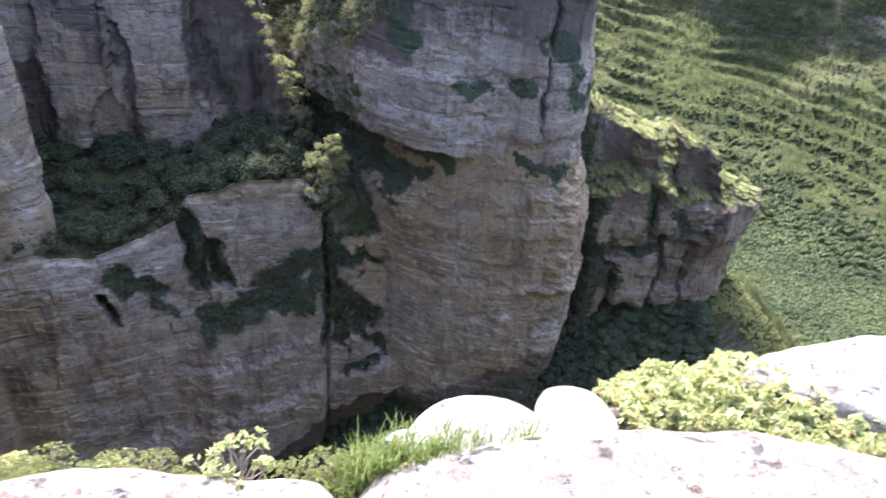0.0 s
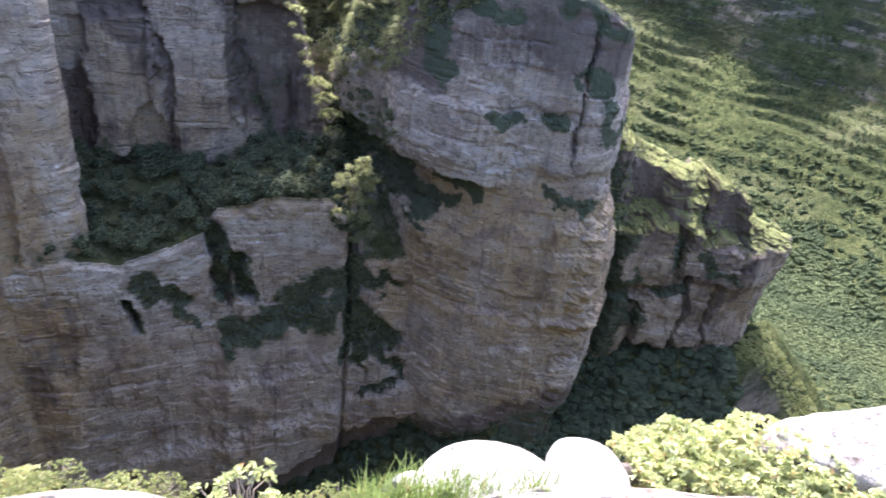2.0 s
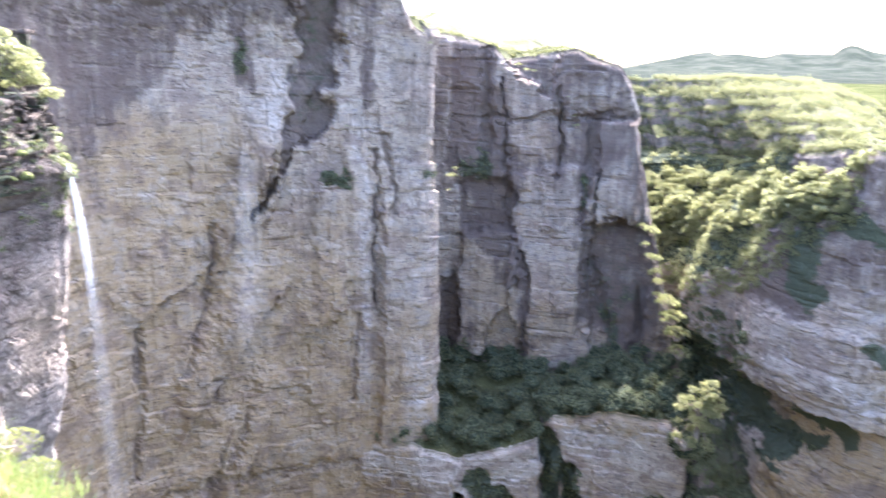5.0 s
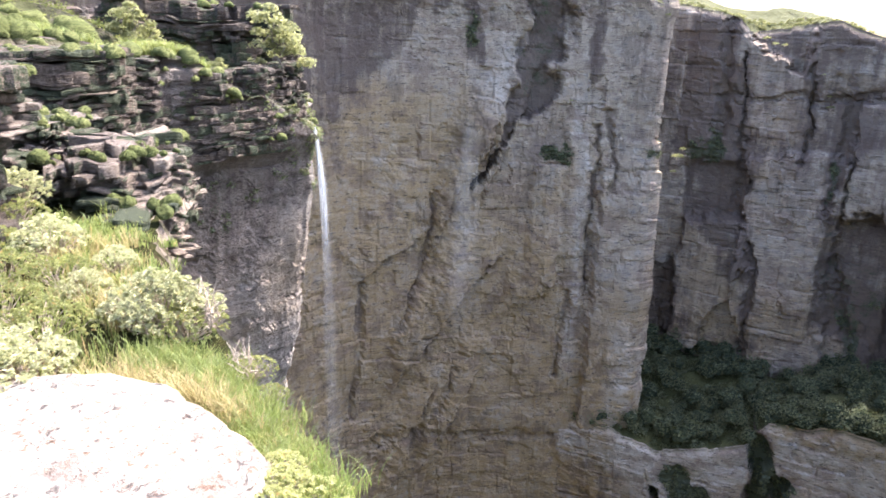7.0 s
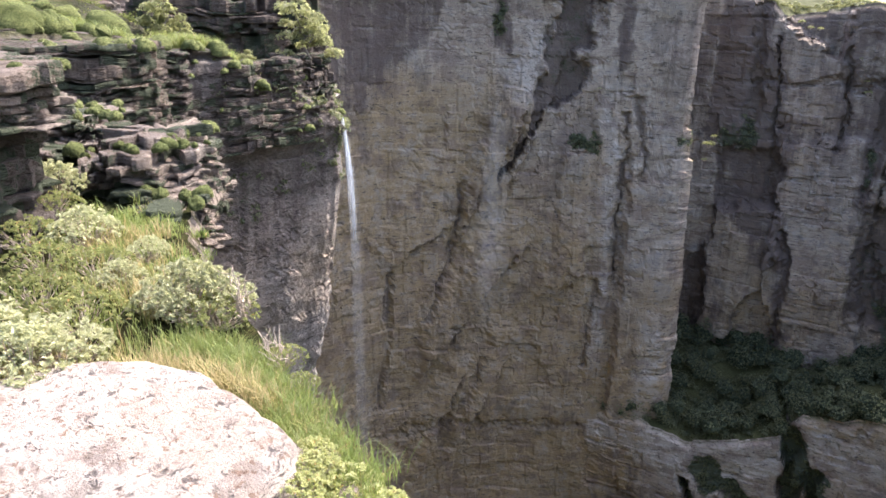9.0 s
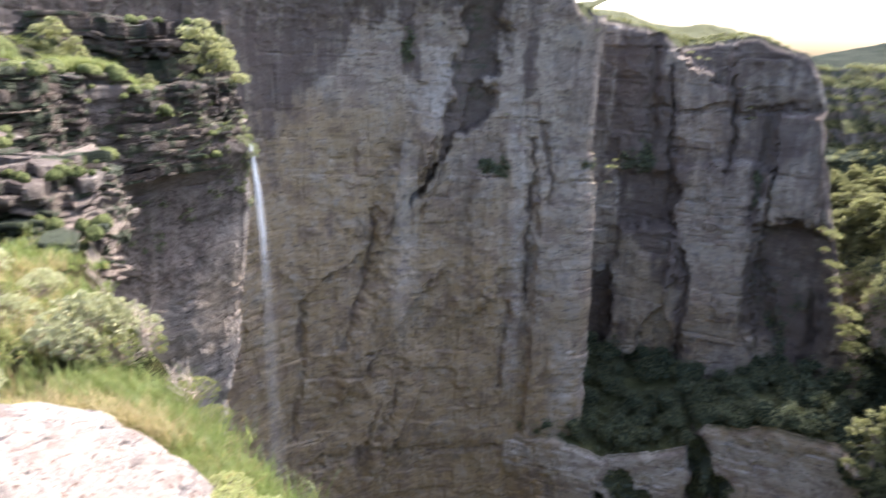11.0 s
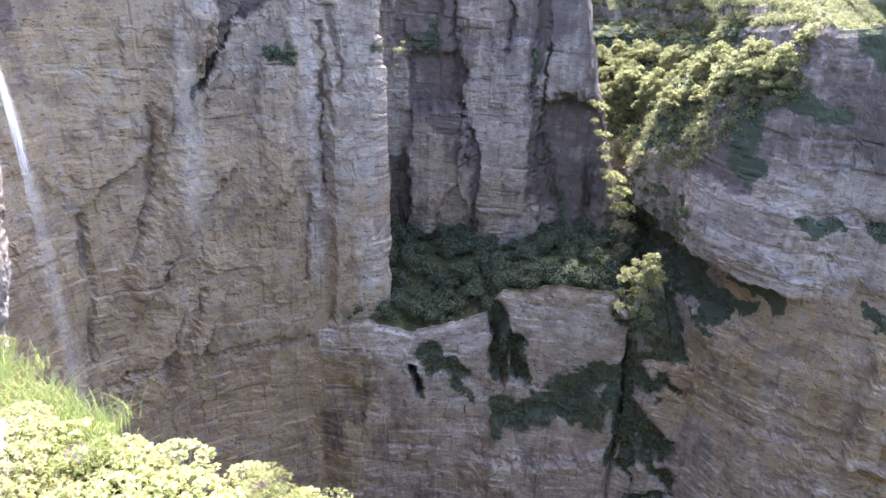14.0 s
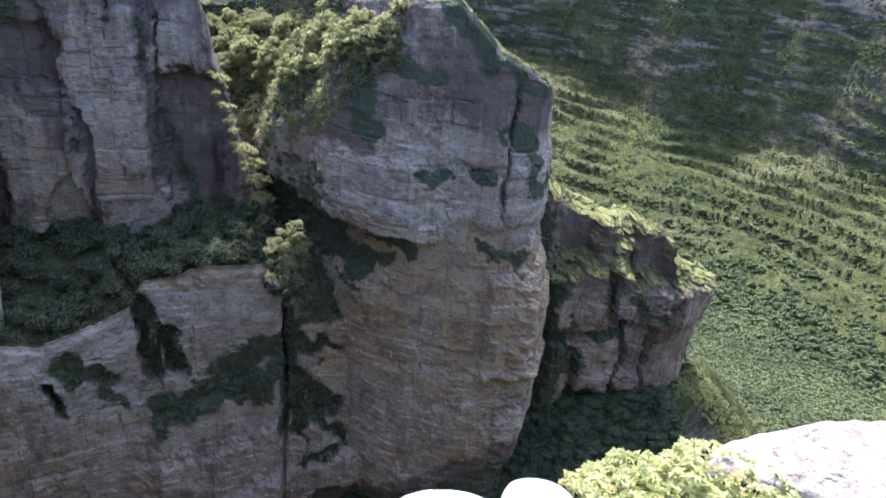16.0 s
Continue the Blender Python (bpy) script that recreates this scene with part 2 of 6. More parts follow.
def rock_material(name, scale=1.0, dark=(0.13, 0.115, 0.11), mid=(0.325, 0.262, 0.205), pale=(0.46, 0.425, 0.365), green_top=True, bedding=0.12, ochres=((0.232, 0.162, 0.084), (0.385, 0.292, 0.172)), turf=((0.032, 0.040, 0.016), (0.092, 0.092, 0.040))):
    """Weathered bedded quartzite; scale 1 for walls seen far off, larger for rocks at hand."""
    m, n, l, bsdf = material(name)
    pos = n.new("ShaderNodeNewGeometry").outputs["Position"]
    big = noise_node(n, l, pos, 0.045 * scale, 5, 0.6)
    blotch = noise_node(n, l, pos, 0.30 * scale, 8, 0.72, (1, 1, 1.5))
    beds = noise_node(n, l, pos, 1.0 * scale, 5, 0.7, (0.10, 0.10, 1.0))
    dash = noise_node(n, l, pos, 1.0 * scale, 3, 0.6, (0.45, 0.45, 2.6))
    runs = noise_node(n, l, pos, 1.0 * scale, 5, 0.65, (0.45, 0.45, 0.035))
    fine = noise_node(n, l, pos, 2.6 * scale, 6, 0.78)
    varnish = noise_node(n, l, pos, 0.11 * scale, 9, 0.72, (1, 1, 0.5))
    cell = cell_node(n, l, pos, 0.75 * scale)
    chip = cell_node(n, l, pos, 2.0 * scale)
    tick = noise_node(n, l, pos, 1.0 * scale, 3, 0.65, (0.95, 0.95, 1.5))
    layer = noise_node(n, l, pos, 1.0 * scale, 2, 0.5, (0.045, 0.045, 0.95))
    seam = maths(n, l, "MULTIPLY", steps(n, l, maths(n, l, "ABSOLUTE", maths(n, l, "SUBTRACT", layer, 0.5)), 0.016, 0.005), steps(n, l, blotch, 0.56, 0.44))
    joint = maths(n, l, "MULTIPLY", steps(n, l, tick, 0.615, 0.66), steps(n, l, big, 0.40, 0.52))
    c = ramp(n, l, blotch, [(0.33, dark), (0.45, mid), (0.55, mid), (0.68, pale)])
    c = mix(n, l, 0.5, c, mix(n, l, cell, mix(n, l, 0.38, c, dark), mix(n, l, 0.45, c, pale)))
    c = mix(n, l, 0.42, c, mix(n, l, chip, mix(n, l, 0.32, c, dark), mix(n, l, 0.55, c, pale)))
    c = mix(n, l, maths(n, l, "MULTIPLY", steps(n, l, big, 0.45, 0.62), 0.6), c, mix(n, l, 0.55, c, (0.34, 0.255, 0.195)))
    och = steps(n, l, maths(n, l, "ADD", attribute(n, "ochre"), maths(n, l, "MULTIPLY", maths(n, l, "SUBTRACT", mixed(n, l, big, blotch), 0.5), 2.6)), 0.15, 0.75)
    tan = mix(n, l, fine, ochres[0], ochres[1])
    c = mix(n, l, maths(n, l, "MULTIPLY", och, 0.93), c, mix(n, l, steps(n, l, blotch, 0.62, 0.42), mix(n, l, 0.5, tan, c), tan))
    c = mix(n, l, maths(n, l, "MULTIPLY", steps(n, l, beds, 0.54, 0.70), 0.18), c, mix(n, l, 0.6, c, (0.07, 0.065, 0.07)))
    c = mix(n, l, maths(n, l, "MULTIPLY", steps(n, l, runs, 0.55, 0.70), 0.17), c, mix(n, l, 0.65, c, (0.075, 0.07, 0.075)))
    c = mix(n, l, maths(n, l, "MULTIPLY", steps(n, l, runs, 0.42, 0.30), 0.16), c, (0.46, 0.415, 0.37))
    c = mix(n, l, maths(n, l, "MULTIPLY", attribute(n, "pale"), steps(n, l, blotch, 0.36, 0.56)), c, (0.48, 0.45, 0.42))
    c = mix(n, l, maths(n, l, "MULTIPLY", steps(n, l, dash, 0.60, 0.68), 0.8), c, (0.055, 0.05, 0.052))
    bruise = noise_node(n, l, pos, 0.16 * scale, 6, 0.66, (1, 1, 1.3))
    if scale == 1:
        c = mix(n, l, maths(n, l, "MULTIPLY", steps(n, l, bruise, 0.52, 0.58), 0.65), c, mix(n, l, 0.7, c, mix(n, l, fine, (0.10, 0.066, 0.060), (0.20, 0.150, 0.135))))
        c = mix(n, l, maths(n, l, "MULTIPLY", steps(n, l, bruise, 0.45, 0.38), 0.5), c, mix(n, l, 0.6, c, (0.27, 0.265, 0.265)))
    c = mix(n, l, maths(n, l, "MULTIPLY", steps(n, l, varnish, 0.565, 0.60), 0.42), c, mix(n, l, fine, (0.055, 0.045, 0.043), (0.16, 0.128, 0.115)))
    c = mix(n, l, maths(n, l, "MULTIPLY", steps(n, l, fine, 0.60, 0.72), 0.35), c, (0.50, 0.445, 0.39))
    c = mix(n, l, maths(n, l, "MULTIPLY", steps(n, l, fine, 0.42, 0.32), 0.4), c, (0.115, 0.09, 0.078))
    c = mix(n, l, maths(n, l, "MULTIPLY", joint, 0.7 if scale == 1 else 0.35), c, (0.06, 0.052, 0.048))
    c = mix(n, l, maths(n, l, "MULTIPLY", seam, 0.4 if scale == 1 else 0.08), c, (0.06, 0.05, 0.048))
    if scale > 10:
        fleck = maths(n, l, "MULTIPLY", steps(n, l, noise_node(n, l, pos, 24.0, 3, 0.6, (1, 1, 0.4)), 0.585, 0.64), steps(n, l, noise_node(n, l, pos, 3.0, 3, 0.6), 0.36, 0.52))
        c = mix(n, l, maths(n, l, "MULTIPLY", fleck, 0.75), c, mix(n, l, fine, (0.10, 0.05, 0.032), (0.22, 0.14, 0.10)))
    # dark stain together with shade painted into cracks, recesses and undercuts
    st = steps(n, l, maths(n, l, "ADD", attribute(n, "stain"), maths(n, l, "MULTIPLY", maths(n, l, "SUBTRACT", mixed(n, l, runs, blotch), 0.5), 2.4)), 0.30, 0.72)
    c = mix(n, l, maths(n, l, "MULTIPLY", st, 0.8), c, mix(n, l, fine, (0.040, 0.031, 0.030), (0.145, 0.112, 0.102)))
    ms = steps(n, l, maths(n, l, "ADD", attribute(n, "moss"), maths(n, l, "MULTIPLY", maths(n, l, "SUBTRACT", mixed(n, l, fine, blotch), 0.5), 2.8)), 0.40, 0.58)
    c = mix(n, l, ms, c, mix(n, l, blotch, (0.034, 0.043, 0.032), (0.088, 0.100, 0.062)))
    if green_top:
        sz = n.new("ShaderNodeSeparateXYZ")
        l.new(n.new("ShaderNodeNewGeometry").outputs["Normal"], sz.inputs[0])
        g = mix(n, l, steps(n, l, fine, 0.35, 0.65), *turf)
        c = mix(n, l, maths(n, l, "MULTIPLY", attribute(n, "crest"), steps(n, l, sz.outputs["Z"], 0.44, 0.62)), c, g)
    l.new(c, bsdf.inputs["Base Color"])
    bsdf.inputs["Roughness"].default_value = 0.92
    bsdf.inputs["Specular IOR Level"].default_value = 0.15
    h = maths(n, l, "ADD", maths(n, l, "MULTIPLY", beds, bedding), maths(n, l, "ADD", maths(n, l, "MULTIPLY", cell, 0.35), maths(n, l, "MULTIPLY", fine, 0.7)))
    h = maths(n, l, "ADD", h, maths(n, l, "MULTIPLY", blotch, 0.5))
    h = maths(n, l, "SUBTRACT", h, maths(n, l, "MULTIPLY", maths(n, l, "ADD", steps(n, l, dash, 0.58, 0.68), maths(n, l, "MULTIPLY", seam, 1.0 if scale == 1 else 0.1)), 0.5))
    h = maths(n, l, "SUBTRACT", maths(n, l, "ADD", h, maths(n, l, "MULTIPLY", chip, 0.22)), maths(n, l, "MULTIPLY", joint, 0.4))
    bump(n, l, bsdf, h, 0.45 if scale == 1 else 1.0, 0.8 / scale)
    return m


def mixed(n, l, a, b):
    return maths(n, l, "MULTIPLY", maths(n, l, "ADD", a, b), 0.5)


def ground_material(name, green_a, green_b, soil, scale):
    m, n, l, bsdf = material(name)
    pos = n.new("ShaderNodeNewGeometry").outputs["Position"]
    nor = n.new("ShaderNodeNewGeometry").outputs["Normal"]
    sx = n.new("ShaderNodeSeparateXYZ")
    l.new(nor, sx.inputs[0])
    patch = noise_node(n, l, pos, 0.012 * scale, 6, 0.65)
    fine = noise_node(n, l, pos, 0.14 * scale, 6, 0.75)
    c = mix(n, l, steps(n, l, fine, 0.35, 0.65), green_a, green_b)
    leafy = noise_node(n, l, pos, 0.55 * scale, 4, 0.8)
    level = noise_node(n, l, pos, 0.12, 4, 0.7, (0.10, 0.10, 1.3))
    c = mix(n, l, maths(n, l, "MULTIPLY", steps(n, l, leafy, 0.55, 0.44), 0.6), c, mix(n, l, 0.75, c, (0.012, 0.018, 0.010)))
    c = mix(n, l, maths(n, l, "MULTIPLY", steps(n, l, level, 0.54, 0.44), 0.55), c, mix(n, l, 0.7, c, (0.015, 0.022, 0.013)))
    c = mix(n, l, maths(n, l, "MULTIPLY", steps(n, l, patch, 0.5, 0.66), 0.7), c, soil)
    # scrub tone of the far plain, lifted and blued to paint in haze
    c = mix(n, l, maths(n, l, "MULTIPLY", attribute(n, "heath_haze"), 0.85), c, mix(n, l, steps(n, l, patch, 0.4, 0.6), (0.024, 0.030, 0.030), (0.050, 0.056, 0.052)))
    beds = noise_node(n, l, pos, 0.12, 5, 0.7, (0.16, 0.16, 0.9))
    rock = ramp(n, l, beds, [(0.36, (0.035, 0.042, 0.028)), (0.5, (0.07, 0.072, 0.055)), (0.56, (0.20, 0.17, 0.145)), (0.68, (0.34, 0.28, 0.24))])
    steep = maths(n, l, "MULTIPLY", steps(n, l, sx.outputs["Z"], 0.52, 0.34), steps(n, l, noise_node(n, l, pos, 0.018, 4, 0.6, (0.6, 0.6, 2.0)), 0.36, 0.56))
    c = mix(n, l, maths(n, l, "MULTIPLY", steep, steps(n, l, fine, 0.32, 0.5)), c, rock)
    l.new(c, bsdf.inputs["Base Color"])
    bsdf.inputs["Roughness"].default_value = 0.95
    bsdf.inputs["Specular IOR Level"].default_value = 0.0
    bump(n, l, bsdf, maths(n, l, "ADD", fine, leafy), 1.0, 3.0 / scale)
    return m


def leaf_material(name, dark, light, hue=None, gloss=0.45, through_light=0.35, shade=0.2):
    m, n, l, bsdf = material(name)
    geo = n.new("ShaderNodeNewGeometry")
    rnd = geo.outputs["Random Per Island"]
    c = mix(n, l, rnd, dark, light)
    if hue:
        c = mix(n, l, steps(n, l, rnd, 0.94, 0.99), c, hue)
    big = noise_node(n, l, geo.outputs["Position"], 0.25, 3)
    c = mix(n, l, maths(n, l, "MULTIPLY", steps(n, l, big, 0.45, 0.7), 0.5), c, mix(n, l, 0.5, c, (0.16, 0.14, 0.05)))
    tuft = noise_node(n, l, geo.outputs["Position"], 0.7, 2)
    c = mix(n, l, maths(n, l, "MULTIPLY", steps(n, l, tuft, 0.52, 0.36), shade), c, mix(n, l, 0.7, c, (0.012, 0.016, 0.008)))
    l.new(c, bsdf.inputs["Base Color"])
    bsdf.inputs["Roughness"].default_value = gloss
    bsdf.inputs["Specular IOR Level"].default_value = 0.5 if gloss < 0.8 else 0.1
    tr = n.new("ShaderNodeBsdfTranslucent")
    l.new(mix(n, l, 0.5, c, (0.46, 0.48, 0.20)), tr.inputs["Color"])
    ms = n.new("ShaderNodeMixShader")
    ms.inputs[0].default_value = through_light
    l.new(bsdf.outputs[0], ms.inputs[1])
    l.new(tr.outputs[0], ms.inputs[2])
    l.new(ms.outputs[0], n["Material Output"].inputs[0])
    return m


M_WALL = rock_material("quartzite_wall")
M_SPUR = rock_material("quartzite_spur", turf=((0.07, 0.085, 0.028), (0.20, 0.195, 0.072)))
M_NEAR = rock_material("quartzite_near", 17.0, (0.16, 0.105, 0.085), (0.45, 0.40, 0.36), (0.58, 0.54, 0.495), False)
M_BOULDER = rock_material("quartzite_boulder", 6.0, (0.40, 0.35, 0.32), (0.58, 0.54, 0.50), (0.68, 0.65, 0.61), False)
# ledges in shade get a darker copy of the rock; M_LEDGE serves sunlit ones
M_OUTCROP_SHADED = rock_material("quartzite_shaded", 5.0, (0.024, 0.019, 0.016), (0.072, 0.056, 0.049), (0.21, 0.18, 0.16), True, 0.7)
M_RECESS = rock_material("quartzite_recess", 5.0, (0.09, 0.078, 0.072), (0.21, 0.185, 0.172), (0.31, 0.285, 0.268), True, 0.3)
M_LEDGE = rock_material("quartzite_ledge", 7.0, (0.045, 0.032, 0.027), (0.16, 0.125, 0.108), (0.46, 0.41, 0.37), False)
M_SOIL = ground_material("lookout_soil", (0.022, 0.026, 0.012), (0.06, 0.058, 0.024), (0.09, 0.065, 0.04), 60.0)
M_GROUND = ground_material("valley_ground", (0.048, 0.064, 0.028), (0.150, 0.156, 0.064), (0.15, 0.148, 0.080), 1.0)


def canopy_material(name, dark, light, scale):
    """Tree crowns seen from afar: broken tone at the size of leaf sprays and of whole stands."""
    m, n, l, bsdf = material(name)
    pos = n.new("ShaderNodeNewGeometry").outputs["Position"]
    spray = noise_node(n, l, pos, 1.1 * scale, 5, 0.75)
    stand = noise_node(n, l, pos, 0.06 * scale, 4, 0.65, (0.35, 0.35, 3.5))
    c = mix(n, l, steps(n, l, spray, 0.38, 0.62), dark, light)
    c = mix(n, l, maths(n, l, "MULTIPLY", steps(n, l, stand, 0.56, 0.42), 0.8), c, mix(n, l, 0.75, c, dark))
    l.new(c, bsdf.inputs["Base Color"])
    bsdf.inputs["Roughness"].default_value = 0.9
    bsdf.inputs["Specular IOR Level"].default_value = 0.1
    bump(n, l, bsdf, spray, 1.0, 1.2 / scale)
    return m


M_CANOPY_FAR = canopy_material("far_canopy", (0.036, 0.052, 0.027), (0.128, 0.148, 0.064), 0.7)
M_MOSS = canopy_material("cushion_moss", (0.055, 0.070, 0.024), (0.200, 0.212, 0.085), 24.0)
# crown colour with the shade of bench and talus put in
M_CANOPY_SHADED = canopy_material("shaded_canopy", (0.032, 0.044, 0.030), (0.090, 0.110, 0.062), 2.5)
# growth in shade has its shade put into a darker leaf colour
M_LEAF_SHADED = leaf_material("shaded_leaves", (0.044, 0.060, 0.040), (0.130, 0.152, 0.088), None, 0.7)
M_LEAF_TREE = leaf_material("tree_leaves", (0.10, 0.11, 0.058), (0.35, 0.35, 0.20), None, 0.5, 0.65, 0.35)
M_LEAF_SCRUB = leaf_material("scrub_leaves", (0.05, 0.058, 0.026), (0.185, 0.185, 0.088), None, 0.7, 0.4, 0.6)
M_LEAF_SHRUB = leaf_material("shrub_leaves", (0.33, 0.36, 0.12), (0.66, 0.66, 0.36), (0.55, 0.30, 0.14), 0.4, 0.5)
M_LEAF_OLIVE = leaf_material("olive_leaves", (0.08, 0.11, 0.03), (0.37, 0.39, 0.14), (0.45, 0.22, 0.10), 0.45, 0.4)
M_LEAF_PALE = leaf_material("silvery_leaves", (0.30, 0.32, 0.18), (0.68, 0.66, 0.45), None, 0.45, 0.45)
M_LEAF_CUSHION = leaf_material("cushion_leaves", (0.07, 0.09, 0.026), (0.21, 0.235, 0.075), None, 0.85, 0.2)
M_GRASS = leaf_material("grass_blades", (0.085, 0.14, 0.022), (0.21, 0.28, 0.06), (0.40, 0.24, 0.11), 0.5, 0.45, 0.1)
M_STRAW = leaf_material("dry_grass_blades", (0.24, 0.17, 0.07), (0.46, 0.36, 0.18), None, 0.6, 0.4)


def bark_material(name, a, b):
    m, n, l, bsdf = material(name)
    pos = n.new("ShaderNodeNewGeometry").outputs["Position"]
    f = noise_node(n, l, pos, 30.0, 5, 0.7, (1, 1, 0.3))
    l.new(mix(n, l, f, a, b), bsdf.inputs["Base Color"])
    bsdf.inputs["Roughness"].default_value = 0.85
    bump(n, l, bsdf, f, 0.6, 0.01)
    return m


M_BARK = bark_material("grey_bark", (0.10, 0.085, 0.07), (0.26, 0.22, 0.19))
M_TWIG = bark_material("pale_twig", (0.22, 0.16, 0.12), (0.48, 0.40, 0.33))

# ---------------------------------------------------------------- the valley: one sheet out to the horizon


def valley_height(b, r):
    """Ground height by bearing and distance: canyon floor, talus, the terraced far side and the plain beyond it."""
    x, y = r * np.sin(np.radians(b)), r * np.cos(np.radians(b))
    floor = -222 + 10 * fbm(x / 60, y / 60, 3, 5)
    bs = [-60, -30, -10, 8, 14, 20, 26, 29, 33, 38, 46]
    base_r = np.interp(b, bs, [175, 175, 172, 164, 188, 192, 203, 216, 232, 240, 250])
    base_z = np.interp(b, bs, [-215, -190, -178, -143, -138, -133, -128, -124, -146, -172, -215])
    talus = base_z - 0.35 * np.clip(base_r - r, 0, 14) * smooth(b, 26, 28) - np.maximum(base_r - r - 14 * smooth(b, 26, 28), 0) * np.interp(b, [26, 30], [0.75, 1.05]) + 2.2 * fbm(x / 9, y / 9, 4, 6)
    talus = talus - np.maximum(r - base_r - 12, 0) * 0.9 * smooth(b, 26, 29)
    near = np.maximum(floor, talus)
    # far side: woods below, terraced slope, then a stepped scarp up to the plateau
    rr = r + 45 * fbm(b / 7, r * 0 + 2, 3, 9) + 26 * fbm(x / 150, y / 150, 4, 21)
    foot = np.interp(b, [5, 12, 23, 37, 48], [680, 640, 600, 520, 500])
    brk = np.interp(b, [5, 12, 17, 23, 37, 48], [960, 930, 860, 815, 730, 715])
    low = -262 + 0.445 * np.maximum(rr - foot, 0)
    zb = -262 + 0.445 * (brk - foot)
    z = np.where(rr < brk, low, np.minimum(zb + (rr - brk) * 2.8, -14))
    step = np.where(rr < brk, 9.5, 20.0)
    k = z / step + np.where(rr < brk, 0.9 * fbm(x / 160, y / 160, 5, 33), 0.7 * fbm(x / 80, y / 80, 4, 37))
    fr = k - np.floor(k)
    slope = smooth(rr, foot + 20, foot + 90) * (1 - smooth(z, -24, -14))
    broken = np.where(rr < brk, smooth(fbm(x / 50, y / 50, 3, 35), -0.45, 0.15), smooth(fbm(x / 60, y / 60, 3, 36), -0.6, 0.1))
    z = z + slope * broken * step * 0.85 * (smooth(fr, 0.6, 0.92) - fr)
    z = z + (4.0 * fbm(x / 60, y / 60, 4, 41) + 1.6 * fbm(x / 11, y / 11, 3, 42)) * slope * np.where(rr < brk, 1, 0.4)
    z = z + np.interp(r, [1000, 1500, 2600, 4900], [0, 4, 16, 22]) + 4 * fbm(x / 260, y / 260, 3, 43) * smooth(r, 1100, 1500)
    ridge = np.interp(b, [-25, -17, -13, -11, -8.5, -5, -3, -1.8, -0.5, 3, 8, 14, 30, 60], [0, 5, 62, 78, 66, 76, 72, 128, 92, 78, 50, 42, 30, 20])
    z = z + ridge * np.exp(-((r - 3600) / 420) ** 2) * (1 + 0.2 * fbm(b / 0.8, r / 500, 4, 51))
    z = z + 18 * np.exp(-((r - 2500) / 300) ** 2) * smooth(fbm(b / 5, r / 800, 3, 55), -0.1, 0.5) * smooth(b, -6, 4)
    join = smooth(r, 300, 470)
    zz = near * (1 - join) + z * join
    # plateau behind the walls and behind the lookout
    edge = np.interp(b, [-40, -34, -20, -17, -11.5, 1], [207, 228, 232, 268, 270, 270])
    behind = smooth(r, edge, edge + 17) * (1 - smooth(b, 1, 6))
    zz = np.where(r > 900, zz, zz * (1 - behind) + (-9.0) * behind)
    side = 1 - smooth(b, -100, -90) * (1 - smooth(b, 62, 78))
    return zz * (1 - side) + np.where(r > 30, np.interp(r, [30, 60, 4900], [-1, 1, 6]), -40) * side


def build_ground():
    b = np.concatenate([np.arange(-180, -64, 4.0), np.arange(-64, 6, 0.5), np.arange(6, 48, 0.24), np.arange(48, 76, 1.0), np.arange(76, 181, 4.0)])
    r = np.concatenate([np.arange(8, 120, 8), np.arange(120, 300, 3), np.arange(300, 560, 8), np.arange(560, 690, 4.0), np.arange(690, 1030, 1.8), np.arange(1030, 1200, 6.0), np.geomspace(1200, 4900, 90)])
    Bq, Rq = np.meshgrid(b, r, indexing="ij")
    Z = valley_height(Bq, Rq)
    V = np.stack([Rq * np.sin(np.radians(Bq)), Rq * np.cos(np.radians(Bq)), Z], -1)
    me = mesh_of("ground", V.reshape(-1, 3), grid_faces(*Bq.shape)[:, ::-1], M_GROUND, True, {"heath_haze": smooth(Rq, 1050, 1250)})
    tagged(new("ground", me), "green valley with terraced slopes reaching out to a hazy plain", "ground", kind="structure")


build_ground()


# ---------------------------------------------------------------- the great walls
def interp(x, xs, ys):
    return np.interp(x, xs, ys)


def structure(name, made, label, category="cliff"):
    tagged(new(name, made[0]), label, category, kind="structure")
    return made[1], made[2]


def crest_line(base, amp, u, seed, joint=6.0):
    """A broken rock edge: uneven, stepped at joints."""
    k = np.floor(u / joint + 0.4 * fbm(u / 9, u * 0, 2, seed))
    return base + amp * (fbm(u / 5, u * 0, 3, seed) + 1.2 * (hashed(k, k * 0 + seed) - 0.5))


def rim_back(b, u):
    return crest_line(interp(b, [-80, -60, -45, -36, -34.6, -33.6, -33, -30], [30, 30, 26, 17, 15, 9, 7.5, 7]), 1.0, u, 4)


# overhanging steps across the back wall: bearing, height, fall per degree, length in degrees, depth
OVERHANGS = ((-46.2, -30, 6.0, 3.2, 3.2), (-43.2, -22, 7.5, 2.2, 2.6), (-45.4, -58, 3.4, 3.0, 2.6), (-48.8, -70, 4.5, 4, 3.4), (-46.5, -92, 5.5, 4, 2.6), (-50.5, -98, 7.0, 3, 2.4), (-52, -50, 2.0, 4, 2.0), (-40.5, -62, 2.2, 2.5, 2.2))


NICHE = ((-40.9, 12, -41.5, -14, 4.6), (-42.4, -10, -44.0, -24, 1.5), (-44.0, -24, -46.3, -37, 1.0))
